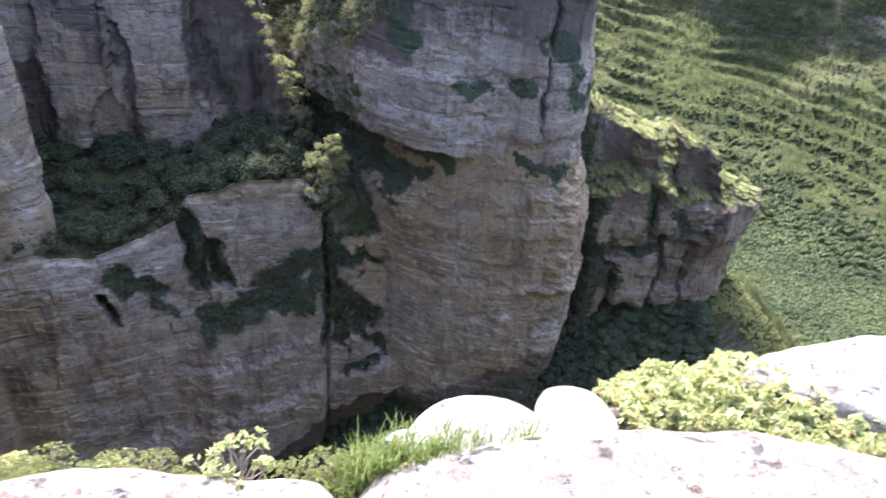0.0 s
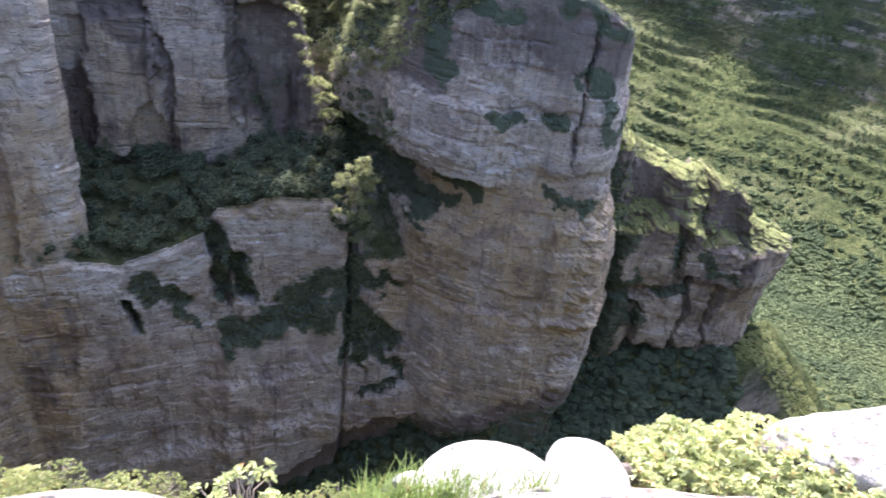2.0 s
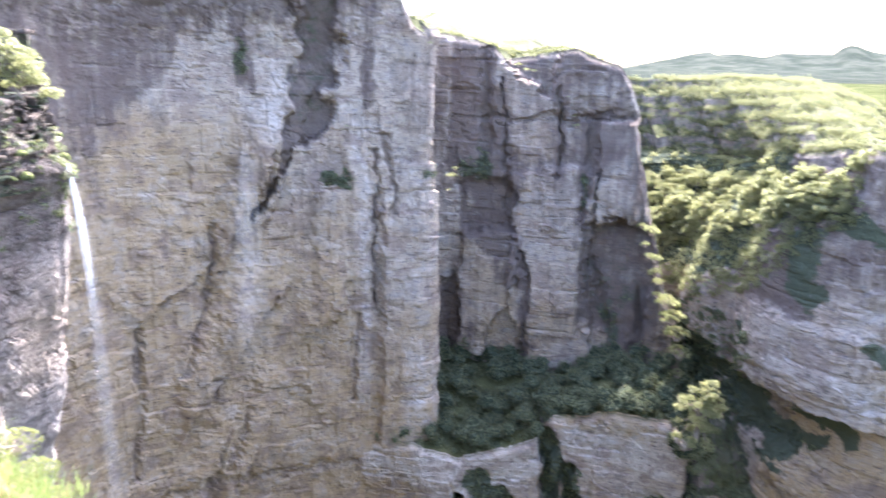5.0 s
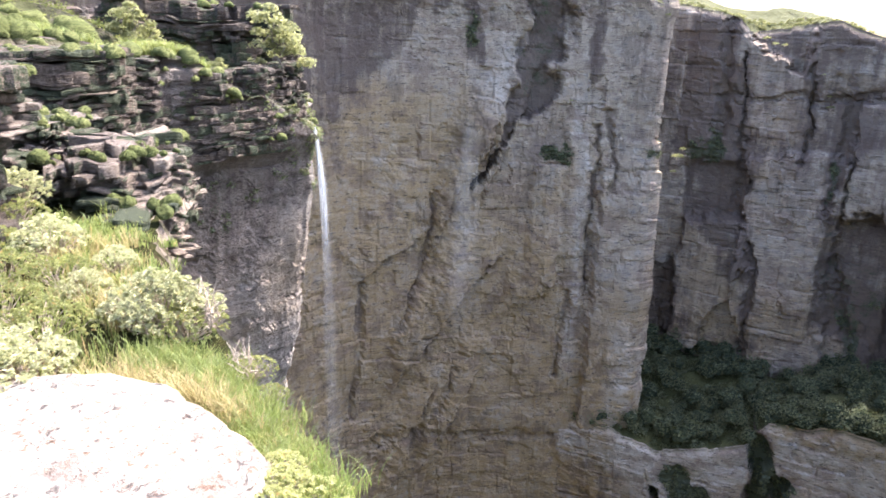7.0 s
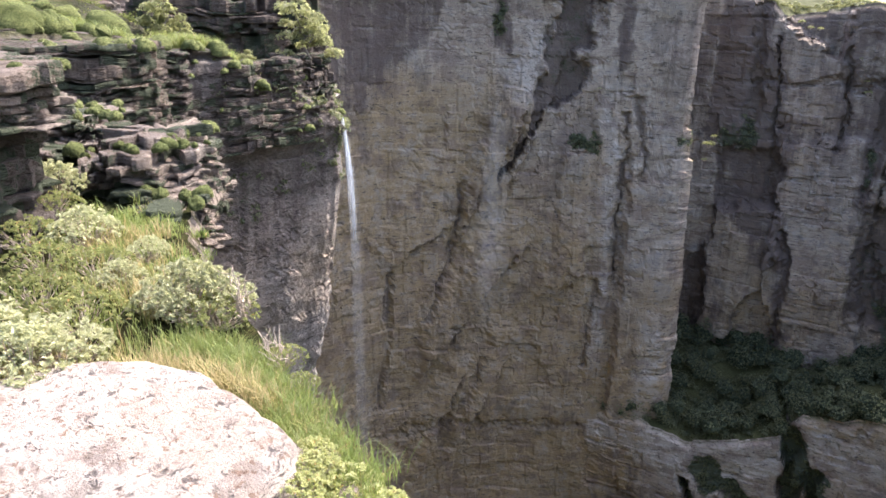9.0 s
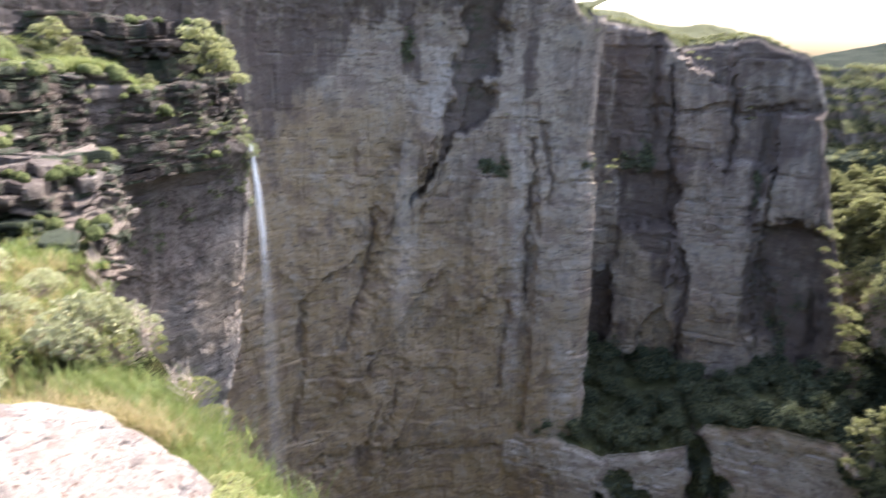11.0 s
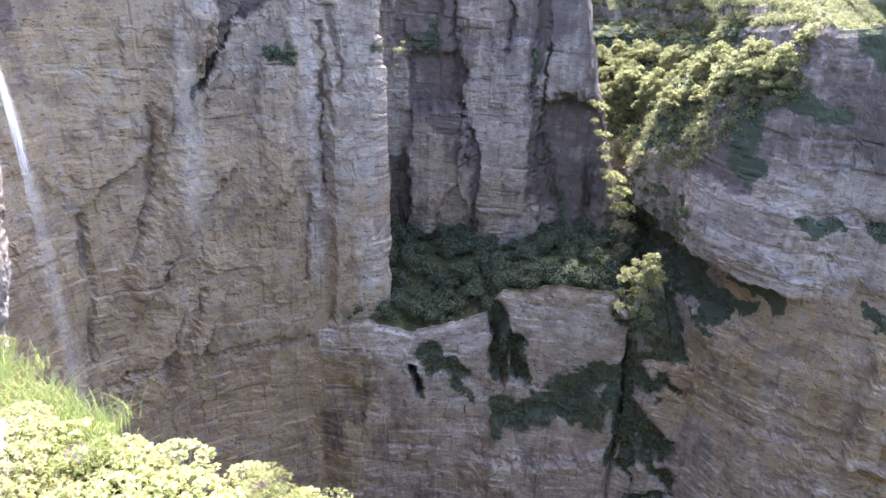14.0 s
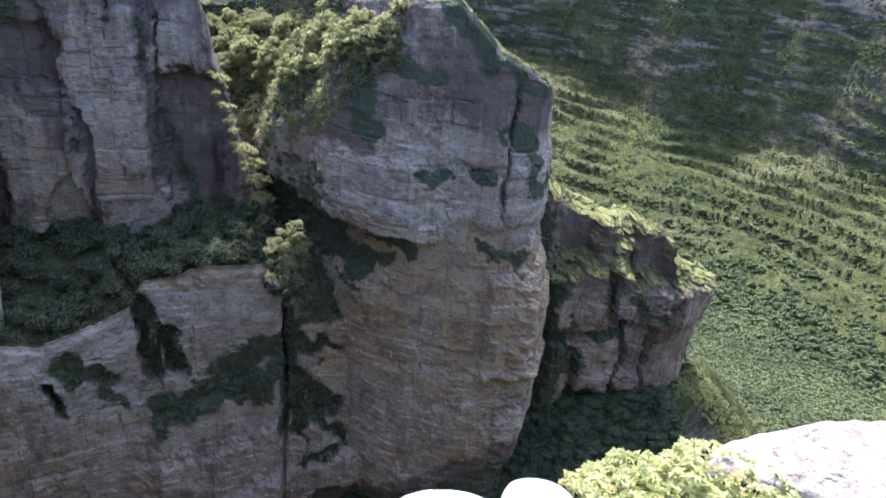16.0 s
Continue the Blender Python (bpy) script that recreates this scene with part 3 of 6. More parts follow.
CRACKS_BACK = ((-49.4, -37, -50.3, -55, 0.7), (-50.3, -55, -52.2, -73, 0.8), (-36.4, -22, -36.6, -60, 0.6), (-35.6, -16, -35.1, -34, 1.1), (-38.1, -62, -38.5, -84, 0.7), (-47.5, -84, -49.6, -101, 0.7), (-55.5, -60, -56.5, -96, 0.7))


def shape_back(b, z, u):
    o = 2.5 * fbm(u / 30, z / 45, 3, 2)
    o += 2.6 * band(b, -36.0, -29.0, 0.25) * (1 - smooth(z, -38, -22)) * smooth(z, -112, -96)              # buttress, topped by a tufted shoulder
    o += 1.1 * band(b, -38.6, -37.0, 0.35) * (1 - smooth(z, -20, -12)) * smooth(z, -94, -78)              # rib beside it
    o += 0.9 * band(b, -41.5, -38.8, 0.3) * (1 - smooth(z, -30, -27)) * smooth(z, -80, -52)
    o -= 3.4 * strokes(b, z, NICHE, 0.3)                                           # dark niche under the rim
    o -= 1.3 * strokes(b, z, CRACKS_BACK, 0.7)
    o -= 1.6 * band(z, -104.5, -102.5, 0.6) * (1 - smooth(b, -34, -32))            # long open bedding joint
    # overhangs that step down to the left across the face
    for b0, z0, drop, length, dp in OVERHANGS:
        line = z0 + drop * (b - b0)
        o += dp * smooth(z - line, -0.8, 0.8) * (1 - smooth(z - line, 6, 24)) * band(b, b0 - length, b0 + 1.5, 1.2)
    o += 4.0 * smooth(z, 0, 22)                                                    # brow leaning out
    o += 3.0 * smooth(b, -56, -62) * 1.0
    return o


def paint_back(b, z, u):
    n1 = fbm(u / 22, z / 16, 4, 61)
    grey = np.maximum(band(b, -38.5, -28, 0.7) * smooth(z, -98, -70), band(b, -46, -36, 2) * smooth(z, -62, -40))
    # dark bands painted below each overhanging step, as its shade
    overhang_shade = 0
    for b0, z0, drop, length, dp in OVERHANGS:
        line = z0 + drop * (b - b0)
        overhang_shade = overhang_shade + band(z - line, -2.4, 0.5, 0.7) * band(b, b0 - length, b0 + 1.2, 0.8) * np.clip(0.45 + 0.9 * n1, 0, 1)
    brow = smooth(z - interp(b, [-70, -58.5, -54, -51.4, -47.5, -44, -36], [-34, -19, -9, 0, 5, 9, 11]) + 9 * fbm(u / 2.5, z / 20, 4, 62) + 4 * n1, -4, 5)
    return {"ochre": (1 - smooth(z, -30, 4)) * 0.95 + 0.5 * n1 - 0.5 * grey,
            # stain on the brow, painted shade in the niche and under overhangs
            "stain": 0.8 * overhang_shade + 0.85 * strokes(b, z, NICHE, 0.3) + 0.5 * strokes(b, z, CRACKS_BACK) + 0.72 * brow + 0.7 * strokes(b, z, ((-47.2, 6, -46.6, -3, 2.4), (-37.2, 4, -37.0, -8, 1.6)))
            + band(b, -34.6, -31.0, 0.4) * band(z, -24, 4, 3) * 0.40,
            "moss": 0.72 * (0.5 * strokes(b, z, NICHE[:1], 0.3) * smooth(z, -20, -12) + 0.9 * strokes(b, z, ((-40.9, -27, -38.8, -29, 1.5), (-47.0, 4, -46.8, 0, 1.5))) + 0.9 * band(b, -33.0, -29, 0.3) * band(z, -27.5, -24.5, 0.8)),
            "pale": 0.5 * strokes(b, z, ((-37.8, -16, -37.2, -40, 1.6), (-37.4, -40, -37.6, -84, 1.2), (-43.9, -3, -44.2, -14, 2.5))) + 0.5 * band(b, -34, -31.0, 0.5) * band(z, -96, -70, 6)}


def cliff_top(b, f, u, rim):
    return rim + 5 * f


PATH_BACK = [at(-84, 110), at(-68, 146), at(-58, 160), at(-48, 168), at(-39, 171), at(-34.4, 172), at(-31.9, 172.5), at(-32.5, 178), at(-34.0, 206)]
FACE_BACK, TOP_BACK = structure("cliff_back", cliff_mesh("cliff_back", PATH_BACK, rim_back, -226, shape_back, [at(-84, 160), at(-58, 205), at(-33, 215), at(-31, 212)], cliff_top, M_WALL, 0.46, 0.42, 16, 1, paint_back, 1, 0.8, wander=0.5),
                                "tall grey and ochre bedded quartzite wall behind the waterfall")


def rim_columns(b, u):
    return crest_line(interp(b, [-34, -29.5, -27, -26.4, -25.3, -20.6, -17.3, -16.5, -15.8, -14.9, -14, -12.2, -11.2], [9, 7.5, 5, 2.8, 3.2, 4.4, 0.5, -2.5, -10, -26, -44, -61, -74]), 0.7, u, 14, 4)


CRACKS_COLS = ((-27.8, 6, -27.7, -24, 1.0), (-25.9, -25, -25.2, -44, 0.9), (-25.2, -44, -23.7, -58, 0.9), (-23.7, -58, -23.4, -86, 0.6), (-18.9, -15, -19.6, -38, 1.0), (-30.2, -62, -29.9, -100, 2.2), (-18.3, -52, -17.0, -70, 0.9), (-26.5, -2, -26.0, -24, 0.4), (-14.6, -60, -14.2, -84, 0.6), (-21.6, -4, -21.8, -30, 0.35))
PILLARS = ((-29.4, -24.3, -47, -84, -29.3, -27.2), (-25.0, -18.6, -27, -89, -23.2, -17.3), (-18.4, -15.0, -14, -40, -18.4, -15.0))


def shape_columns(b, z, u):
    o = 0.9 * fbm(u / 16, z / 40, 3, 12)
    for left, right, top, foot, low_left, low_right in PILLARS:                    # blocky pillars, hanging over the bench
        f = smooth(z, foot, foot + 26)
        o += 3.2 * band(b, low_left + (left - low_left) * f, low_right + (right - low_right) * f, 0.12) * band(z, foot, top, 1.5)
    o -= 1.7 * strokes(b, z, CRACKS_COLS, 0.7)
    o -= 2.2 * band(b, -29.8, -25.6, 0.3) * band(z, -47, -31, 2)
    o -= 3.0 * band(b, -19.2, -13.8, 0.4) * band(z, -72, -41, 3)
    ledge = interp(b, [-27, -26.2, -22.6, -21.5], [9, 2, -7, -7])                  # ramp under the cap rock
    o -= 4.5 * smooth(z - ledge, -0.6, 1.6) * band(b, -26.3, -22.2, 0.3)
    o -= 3.5 * (1 - smooth(z, -90, -84))
    o += 1.6 * smooth(z, -14, -8) * band(b, -22, -16, 0.5)
    o -= 1.2 * band(z, -14.5, -12.5, 0.5) * (b > -28)
    return o


def paint_columns(b, z, u):
    n1 = fbm(u / 12, z / 10, 4, 81)
    return {"ochre": 0.12 + 0.26 * band(z, -86, -45, 8) + 0.4 * n1,
            # stain high up, plus shade painted into the gap, cracks and recesses
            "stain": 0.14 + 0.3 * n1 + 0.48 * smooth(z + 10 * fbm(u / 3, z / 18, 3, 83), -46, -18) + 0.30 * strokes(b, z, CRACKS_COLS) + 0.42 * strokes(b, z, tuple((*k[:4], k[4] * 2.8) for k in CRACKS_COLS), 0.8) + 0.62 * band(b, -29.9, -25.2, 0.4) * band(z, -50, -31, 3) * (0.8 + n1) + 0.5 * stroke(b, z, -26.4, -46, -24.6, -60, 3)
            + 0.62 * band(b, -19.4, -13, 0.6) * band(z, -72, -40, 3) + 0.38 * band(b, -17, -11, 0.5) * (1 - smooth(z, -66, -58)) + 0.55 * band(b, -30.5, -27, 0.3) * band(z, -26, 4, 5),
            "moss": 0.72 * ((0.55 + 0.5 * n1) * strokes(b, z, ((-19.0, -44, -17.2, -66, 3.4), (-16.5, -48, -15.0, -62, 3.0), (-16.4, -70, -16.0, -84, 2.0), (-29.6, -90, -28.8, -78, 2.0))) + 0.8 * strokes(b, z, ((-27.6, -24, -27.6, -29, 2.0), (-29.0, -26, -28.2, -31, 1.6), (-24.2, -83, -23.2, -88, 1.4), (-19.5, -30, -19.7, -37, 0.8))) + 0.9 * band(b, -28, -15, 1) * (1 - smooth(z, -91, -86)))}


PATH_COLUMNS = [at(-34, 200), at(-29, 198), at(-24, 196), at(-19, 195), at(-15, 193), at(-11.5, 188), at(-10, 196), at(-10.5, 215)]
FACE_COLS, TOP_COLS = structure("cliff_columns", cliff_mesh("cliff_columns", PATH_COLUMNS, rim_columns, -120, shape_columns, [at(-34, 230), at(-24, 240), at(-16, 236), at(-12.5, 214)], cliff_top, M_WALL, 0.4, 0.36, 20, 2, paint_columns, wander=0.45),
                                "grey rock columns parted by dark vertical cracks")


def rim_bench(b, u):
    return crest_line(interp(b, [-38, -35, -33.4, -29.1, -25, -21.6, -21.2, -20.6, -15.4, -10, -8.9, -8.5, -5, -2.5, 0], [-98, -98, -97, -100.5, -97.5, -93.5, -90, -87, -84, -85, -87, -104, -102, -100, -104]), 0.8, u, 24, 5)


CLEFTS = ((-21.1, -92, -20.5, -112, 2.0), (-19.6, -100, -20.2, -119, 0.8), (-18.9, -101, -18.2, -114, 1.6), (-8.7, -88, -9.1, -106, 0.4), (-9.0, -106, -8.5, -122, 0.3), (-28.9, -112, -28.3, -121, 0.9), (-30.6, -174, -30.0, -184, 1.8))
MOSS_BENCH = ((-20.9, -94, -20.2, -114, 2.4), (-19.0, -101, -18.2, -114, 2.4), (-19.6, -126, -13, -118, 4.2), (-14.2, -115, -9.3, -109, 4.0), (-13.5, -121, -9.2, -117, 4.0), (-27.4, -107, -24.2, -114, 3.4), (-28.9, -112, -28.0, -121, 1.1), (-24.6, -118, -23.2, -122, 1.6), (-20.9, -122, -20.3, -132, 2.0))
MOSS_CORNER = ((-8.5, -88, -8.3, -110, 1.8), (-8.6, -122, -8.8, -136, 1.6), (-8.2, -108, -6.0, -112, 2.6), (-8.2, -112, -7.4, -136, 2.4), (-6.8, -124, -4.2, -128, 3.2), (-6.0, -130, -3.0, -139, 3.2), (-5.4, -108, -3.8, -112, 1.5), (-8.2, -136, -6.8, -140, 1.5), (-6.6, -148, -3.6, -144, 1.2), (-1.8, -128, -1.2, -134, 1.2))


def shape_bench(b, z, u):
    o = 2.4 * fbm(u / 18, z / 25, 3, 22)
    z1 = z - 1.15 * (b + 9)                                                        # ledges that climb to the right
    o += 3.6 * (1 - smooth(z1, -118, -113)) * smooth(b, -23, -20) * (1 - smooth(b, -9.4, -8.6))
    o += 2.5 * (1 - smooth(z - 0.7 * (b + 9), -134, -131)) * smooth(b, -26, -20)
    o += 3.0 * (1 - smooth(z - 0.9 * (b + 9), -152, -148))
    o -= 4.0 * strokes(b, z, CLEFTS, 0.35)
    o -= 1.6 * strokes(b, z, MOSS_CORNER) + 1.0 * strokes(b, z, MOSS_BENCH[5:7])
    o += 7 * band(b, -10.4, -9.0, 0.3) * smooth(z, -92, -86)                       # knob that carries the gully tree
    foot = interp(b, [-40, -26, -14.6, -7.6, -3], [-190, -186, -176, -163, -156])
    o -= 5 * (1 - smooth(z - foot, -3, 3))                                         # undercut at the foot
    return o


def paint_bench(b, z, u):
    n1 = fbm(u / 14, z / 9, 4, 91)
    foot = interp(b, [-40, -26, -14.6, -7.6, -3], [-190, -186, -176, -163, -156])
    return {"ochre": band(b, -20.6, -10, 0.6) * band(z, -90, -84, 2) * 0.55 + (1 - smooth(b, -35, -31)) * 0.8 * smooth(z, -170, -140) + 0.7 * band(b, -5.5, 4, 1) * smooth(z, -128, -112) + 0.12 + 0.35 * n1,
            # real stains, plus painted shade in the clefts and the foot undercut
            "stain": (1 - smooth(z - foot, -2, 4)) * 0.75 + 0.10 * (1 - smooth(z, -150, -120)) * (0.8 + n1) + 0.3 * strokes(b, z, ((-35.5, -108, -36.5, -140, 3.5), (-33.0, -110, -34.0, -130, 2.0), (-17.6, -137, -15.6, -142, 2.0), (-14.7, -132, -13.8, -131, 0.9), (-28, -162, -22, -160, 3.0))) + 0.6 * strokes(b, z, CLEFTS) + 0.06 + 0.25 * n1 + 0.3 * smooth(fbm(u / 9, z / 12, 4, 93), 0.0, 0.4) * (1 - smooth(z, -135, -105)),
            "pale": 0.6 * band(z - interp(b, [-34, -29, -21.5, -20.5, -9], [-97, -100, -93, -88, -84]), -12, -1, 2) * (1 - smooth(b, -10, -8.8)) + 0.7 * stroke(b, z, -26.4, -160, -27, -175, 0.8),
            "moss": 0.72 * (1.1 * strokes(b, z, MOSS_BENCH) + 1.15 * strokes(b, z, MOSS_CORNER) + 0.6 * strokes(b, z, CLEFTS[3:5]))}


def bench_top(b, f, u, rim):
    back = interp(b, [-32, -28, -20.5, -17, -11, -8.5, -5], [-84, -86, -86, -80, -78, -84, -78])
    return rim + (back - rim) * smooth(f, 0.0, 0.9)


PATH_BENCH = [at(-40, 175), at(-36, 169), at(-30, 166), at(-24, 166), at(-18, 167), at(-12, 168), at(-8.8, 169), at(-5, 168), at(-2.0, 168), at(0, 172), at(1, 184)]
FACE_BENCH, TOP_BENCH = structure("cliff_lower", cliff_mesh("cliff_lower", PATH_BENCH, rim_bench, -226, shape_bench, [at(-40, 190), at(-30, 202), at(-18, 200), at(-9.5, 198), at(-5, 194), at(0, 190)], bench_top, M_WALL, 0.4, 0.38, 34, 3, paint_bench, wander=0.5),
                                  "broken lower cliff of pale blocks under a green bench")


def rim_head(b, u):
    return crest_line(interp(b, [-15, -12, -9, -5, -1, 1, 4.2, 5.8, 8, 11, 12.6, 13.4, 14.2], [-26, -24, -20, -17, -14.5, -14, -13, -17.5, -23.5, -27, -31, -35, -50]), 0.8, u, 34, 5) - 0.45 * np.maximum(u - 146, 0)


def shape_head(b, z, u):
    o = 2.0 * fbm(u / 22, z / 30, 3, 32)
    line = interp(b, [-12, -9.6, -5.3, -1, 3, 7], [-66, -68.5, -71, -70, -71, -70])                    # lower edge of the upper block
    o += 6.5 * smooth(z - line, -1.2, 1.2) * (1 - smooth(b, 1, 6)) * smooth(b, -10.8, -9.4) * (0.62 + 0.38 * smooth(b, -6, -3))
    o -= 3.0 * band(z, -84, -74, 2) * (1 - smooth(b, -4, 3))
    o += 2.2 * (1 - smooth(z - 0.15 * b, -110, -108)) * smooth(b, -1, 3)
    o -= 4 * (1 - smooth(z, -164, -150))
    hang = interp(b, [-14, -12, -7, -3, 0.5, 2], [-60, -57, -50, -34, -27, -20])
    o -= (0.5 * np.clip(z - hang, 0, 16) + 1.0 * np.clip(z - hang - 16, 0, np.maximum(-41 - hang, 0))) * (1 - smooth(b, -0.5, 2.0))              # wooded shoulder leaning back, under a last rock tier
    o += 1.2 * band(z, -66, -50.5, 2)
    o -= 1.3 * band(z, -51.5, -49.5, 0.7) * band(b, 2, 9.5, 1)
    o += 5.0 * (1 - smooth(z, -100, -66)) * smooth(b, 11.2, 12.5) * smooth(z, -150, -128)                   # bulging corner
    o -= 2.2 * np.exp(-((b - 9.5 - 0.02 * (z + 60)) / 0.16) ** 2) * band(z, -60, -30, 5)
    o += 2.0 * band(b, 9.8, 14, 0.2) * band(z, -110, -78, 2)
    return o


SPOTS_HEAD = ((2.6, -52.5, 5.2, -53.6, 2.0), (6.8, -51, 8.4, -52, 1.6), (-5.2, -59, -4.4, -60, 1.3), (9.6, -42, 11.4, -44, 3.0), (10.6, -72, 12.0, -75, 2.6), (11.8, -50, 12.2, -56, 2.0), (8.0, -70, 9.6, -73, 1.2), (-1.5, -72, 2.4, -74, 2.0), (0.2, -28, 3.6, -32, 2.4), (-2.0, -32, -1.0, -44, 2.8), (3.6, -15, 5.0, -19, 2.6), (5.5, -20, 7.6, -25, 2.4), (8.5, -26, 11.5, -30, 2.0))
GULLY_HEAD = ((-9.0, -74, -5.0, -80, 4.0), (-6.5, -79, -2.4, -83, 4.5), (-5.0, -82, 0.5, -78, 2.2), (-7.5, -88, -6.0, -100, 5.0), (-4.0, -88, -1.8, -89, 1.6), (-10.5, -66, -9.0, -84, 3.0))


def paint_head(b, z, u):
    n1 = fbm(u / 14, z / 14, 4, 101)
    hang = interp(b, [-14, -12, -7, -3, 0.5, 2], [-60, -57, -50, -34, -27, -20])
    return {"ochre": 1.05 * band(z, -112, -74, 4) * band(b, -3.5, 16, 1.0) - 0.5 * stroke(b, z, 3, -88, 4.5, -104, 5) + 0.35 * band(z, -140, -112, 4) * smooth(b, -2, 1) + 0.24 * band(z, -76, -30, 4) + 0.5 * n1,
            # stain higher up; below the slanting foot line the undercut's shade is painted
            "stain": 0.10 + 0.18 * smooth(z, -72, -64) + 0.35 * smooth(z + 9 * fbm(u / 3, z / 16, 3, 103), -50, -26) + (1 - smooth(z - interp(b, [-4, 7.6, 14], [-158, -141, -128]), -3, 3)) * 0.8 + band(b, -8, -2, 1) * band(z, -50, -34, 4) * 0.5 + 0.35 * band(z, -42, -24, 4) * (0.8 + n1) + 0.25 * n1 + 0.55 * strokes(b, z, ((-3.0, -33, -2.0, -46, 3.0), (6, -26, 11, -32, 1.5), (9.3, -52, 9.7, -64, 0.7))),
            "pale": 0.5 * strokes(b, z, ((4, -119, 9, -118, 1.0), (-2, -62, 6, -64, 3.0), (4, -132, 12, -124, 2.0))),
            "moss": 0.72 * (1.1 * strokes(b, z, SPOTS_HEAD) + 1.15 * strokes(b, z, GULLY_HEAD) + 1.3 * (1 - smooth(b, -0.5, 2)) * smooth(z - hang, 0, 4) * (1 - 0.85 * smooth(z, -26, -23) * smooth(b, -7, -5)) + 0.8 * (1 - smooth(z - interp(b, [-4, 7.6, 14], [-162, -146, -132]), -3, 3)))}


def head_top(b, f, u, rim):
    crown = interp(b, [-17, -14, -8, -4, 0, 3, 5, 7, 9, 12, 14], [-2, -2, -1.5, -2.5, -8, -18, -27, -36, -42, -50, -60])
    up = 1 - (1 - np.clip(f / 0.95, 0, 1)) ** 1.5
    wave = 0.8 * fbm(b / 3.5, f * 4, 4, 75)
    k = up * 5 + wave
    up = up * 0.3 + 0.7 * (np.floor(k) + smooth(k - np.floor(k), 0.62, 0.86) - wave) / 5
    return rim + (crown - rim) * np.clip(up, 0, 1.1)


PATH_HEAD = [at(-21, 240), at(-15.5, 226), at(-13.5, 217), at(-11.4, 206), at(-9.8, 195), at(-6.2, 184), at(-2.6, 166), at(1, 160), at(7, 159), at(11.3, 161), at(12.5, 166), at(12.8, 185), at(11, 255)]
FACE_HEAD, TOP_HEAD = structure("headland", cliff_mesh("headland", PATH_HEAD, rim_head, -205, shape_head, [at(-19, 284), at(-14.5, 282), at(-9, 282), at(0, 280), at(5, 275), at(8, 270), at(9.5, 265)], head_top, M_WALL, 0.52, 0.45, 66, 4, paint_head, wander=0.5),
                                "overhanging headland of grey and ochre quartzite with a bushy top")


def rim_ridge(b, u):
    return crest_line(interp(b, [10, 13, 15, 18.2, 18.9, 21.8, 24, 25.2, 25.6, 27, 28.4, 29.4], [-58, -61.5, -64.5, -70.5, -71.5, -72, -73.5, -76, -81, -86, -91, -98]), 0.35, u, 44, 4)


LIP_RIDGE = ([10, 14, 16, 20, 22, 25, 28.4, 30], [-84, -87, -89, -88, -90, -89, -92, -101])       # lip of the sheer part


def shape_ridge(b, z, u):
    o = 2.0 * fbm(u / 14, z / 18, 3, 42)
    o -= 3.5 * strokes(b, z, ((20.6, -88, 21.2, -104, 1.2), (18.3, -112, 18.9, -132, 1.2), (24.4, -104, 24.8, -128, 0.9), (22.6, -104, 22.4, -128, 0.7)), 0.4)
    o -= 5.0 * (1 - smooth(b, 15.0, 16.6)) * (1 - smooth(z, -92, -86))             # shaded recess beside the headland
    o -= 2.6 * band(z - 0.8 * (b - 20), -109, -105, 1.0) * (1 - smooth(b, 22, 23.5))
    o += 2.4 * band(z, -104, -91, 2) * smooth(b, 22, 24)                           # bulging brow of the nose
    foot = interp(b, [14, 16, 20, 28], [-145, -140, -129, -130])
    o -= 4.0 * (1 - smooth(z - foot, -3, 3))
    low = interp(b, *LIP_RIDGE)
    up = z - low
    first = 1 - smooth(b, 20.2, 20.9)                                              # rounded buttress: ledge, rock band, grassy crown
    crown = interp(b, [13, 15, 18, 20.5], [-67, -69.5, -73, -76])
    o -= first * (3.5 * smooth(up, -0.3, 1.2) + 0.35 * np.clip(up, 0, 6) + 1.0 * np.clip(up, 1, 5) * band(b, 15.6, 19.0, 0.6) + 1.25 * np.maximum(z - crown, 0))
    gap = band(b, 20.6, 22.4, 0.35)                                                # sunlit ramp beside the cap rock
    o -= gap * (2.0 * smooth(up, 2.0, 4.0) + 1.1 * np.maximum(up - 4, 0))
    cap = band(b, 22.2, 25.3, 0.2)                                                 # square cap rock on its own ledge
    o -= cap * (5.0 * smooth(up, -0.3, 1.0) + 0.5 * np.clip(up, 0, 3) + 1.6 * np.maximum(z + 74.5, 0))
    nose = smooth(b, 25.3, 25.8)
    o -= nose * 1.1 * np.maximum(up, 0)
    return o


def paint_ridge(b, z, u):
    n1 = fbm(u / 12, z / 9, 4, 111)
    low = interp(b, *LIP_RIDGE)
    foot = interp(b, [14, 16, 20, 28], [-145, -140, -129, -130])
    # stain on the upper rock, painted shade under the foot
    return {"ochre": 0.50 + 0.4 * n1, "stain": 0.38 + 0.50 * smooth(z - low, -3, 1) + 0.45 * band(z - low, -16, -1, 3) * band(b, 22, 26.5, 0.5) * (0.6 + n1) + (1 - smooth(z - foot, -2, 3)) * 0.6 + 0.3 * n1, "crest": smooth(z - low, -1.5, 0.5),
            "moss": 0.72 * (1.05 * strokes(b, z, ((15.2, -94, 16.2, -112, 5.5), (16.0, -112, 17.6, -117, 5.0), (15.0, -118, 16.0, -128, 4.5), (22.6, -95, 24.4, -99, 2.4), (15.6, -122, 16.4, -132, 3.0), (18.5, -107, 22.0, -108, 1.6), (20.6, -91, 20.9, -101, 1.6), (13.2, -72, 14.6, -86, 4.0))) + (1 - smooth(z - foot, -3, 3)) * 0.95)}


def ridge_top(b, f, u, rim):
    return rim - 32 * smooth(f, 0.15, 1.0)


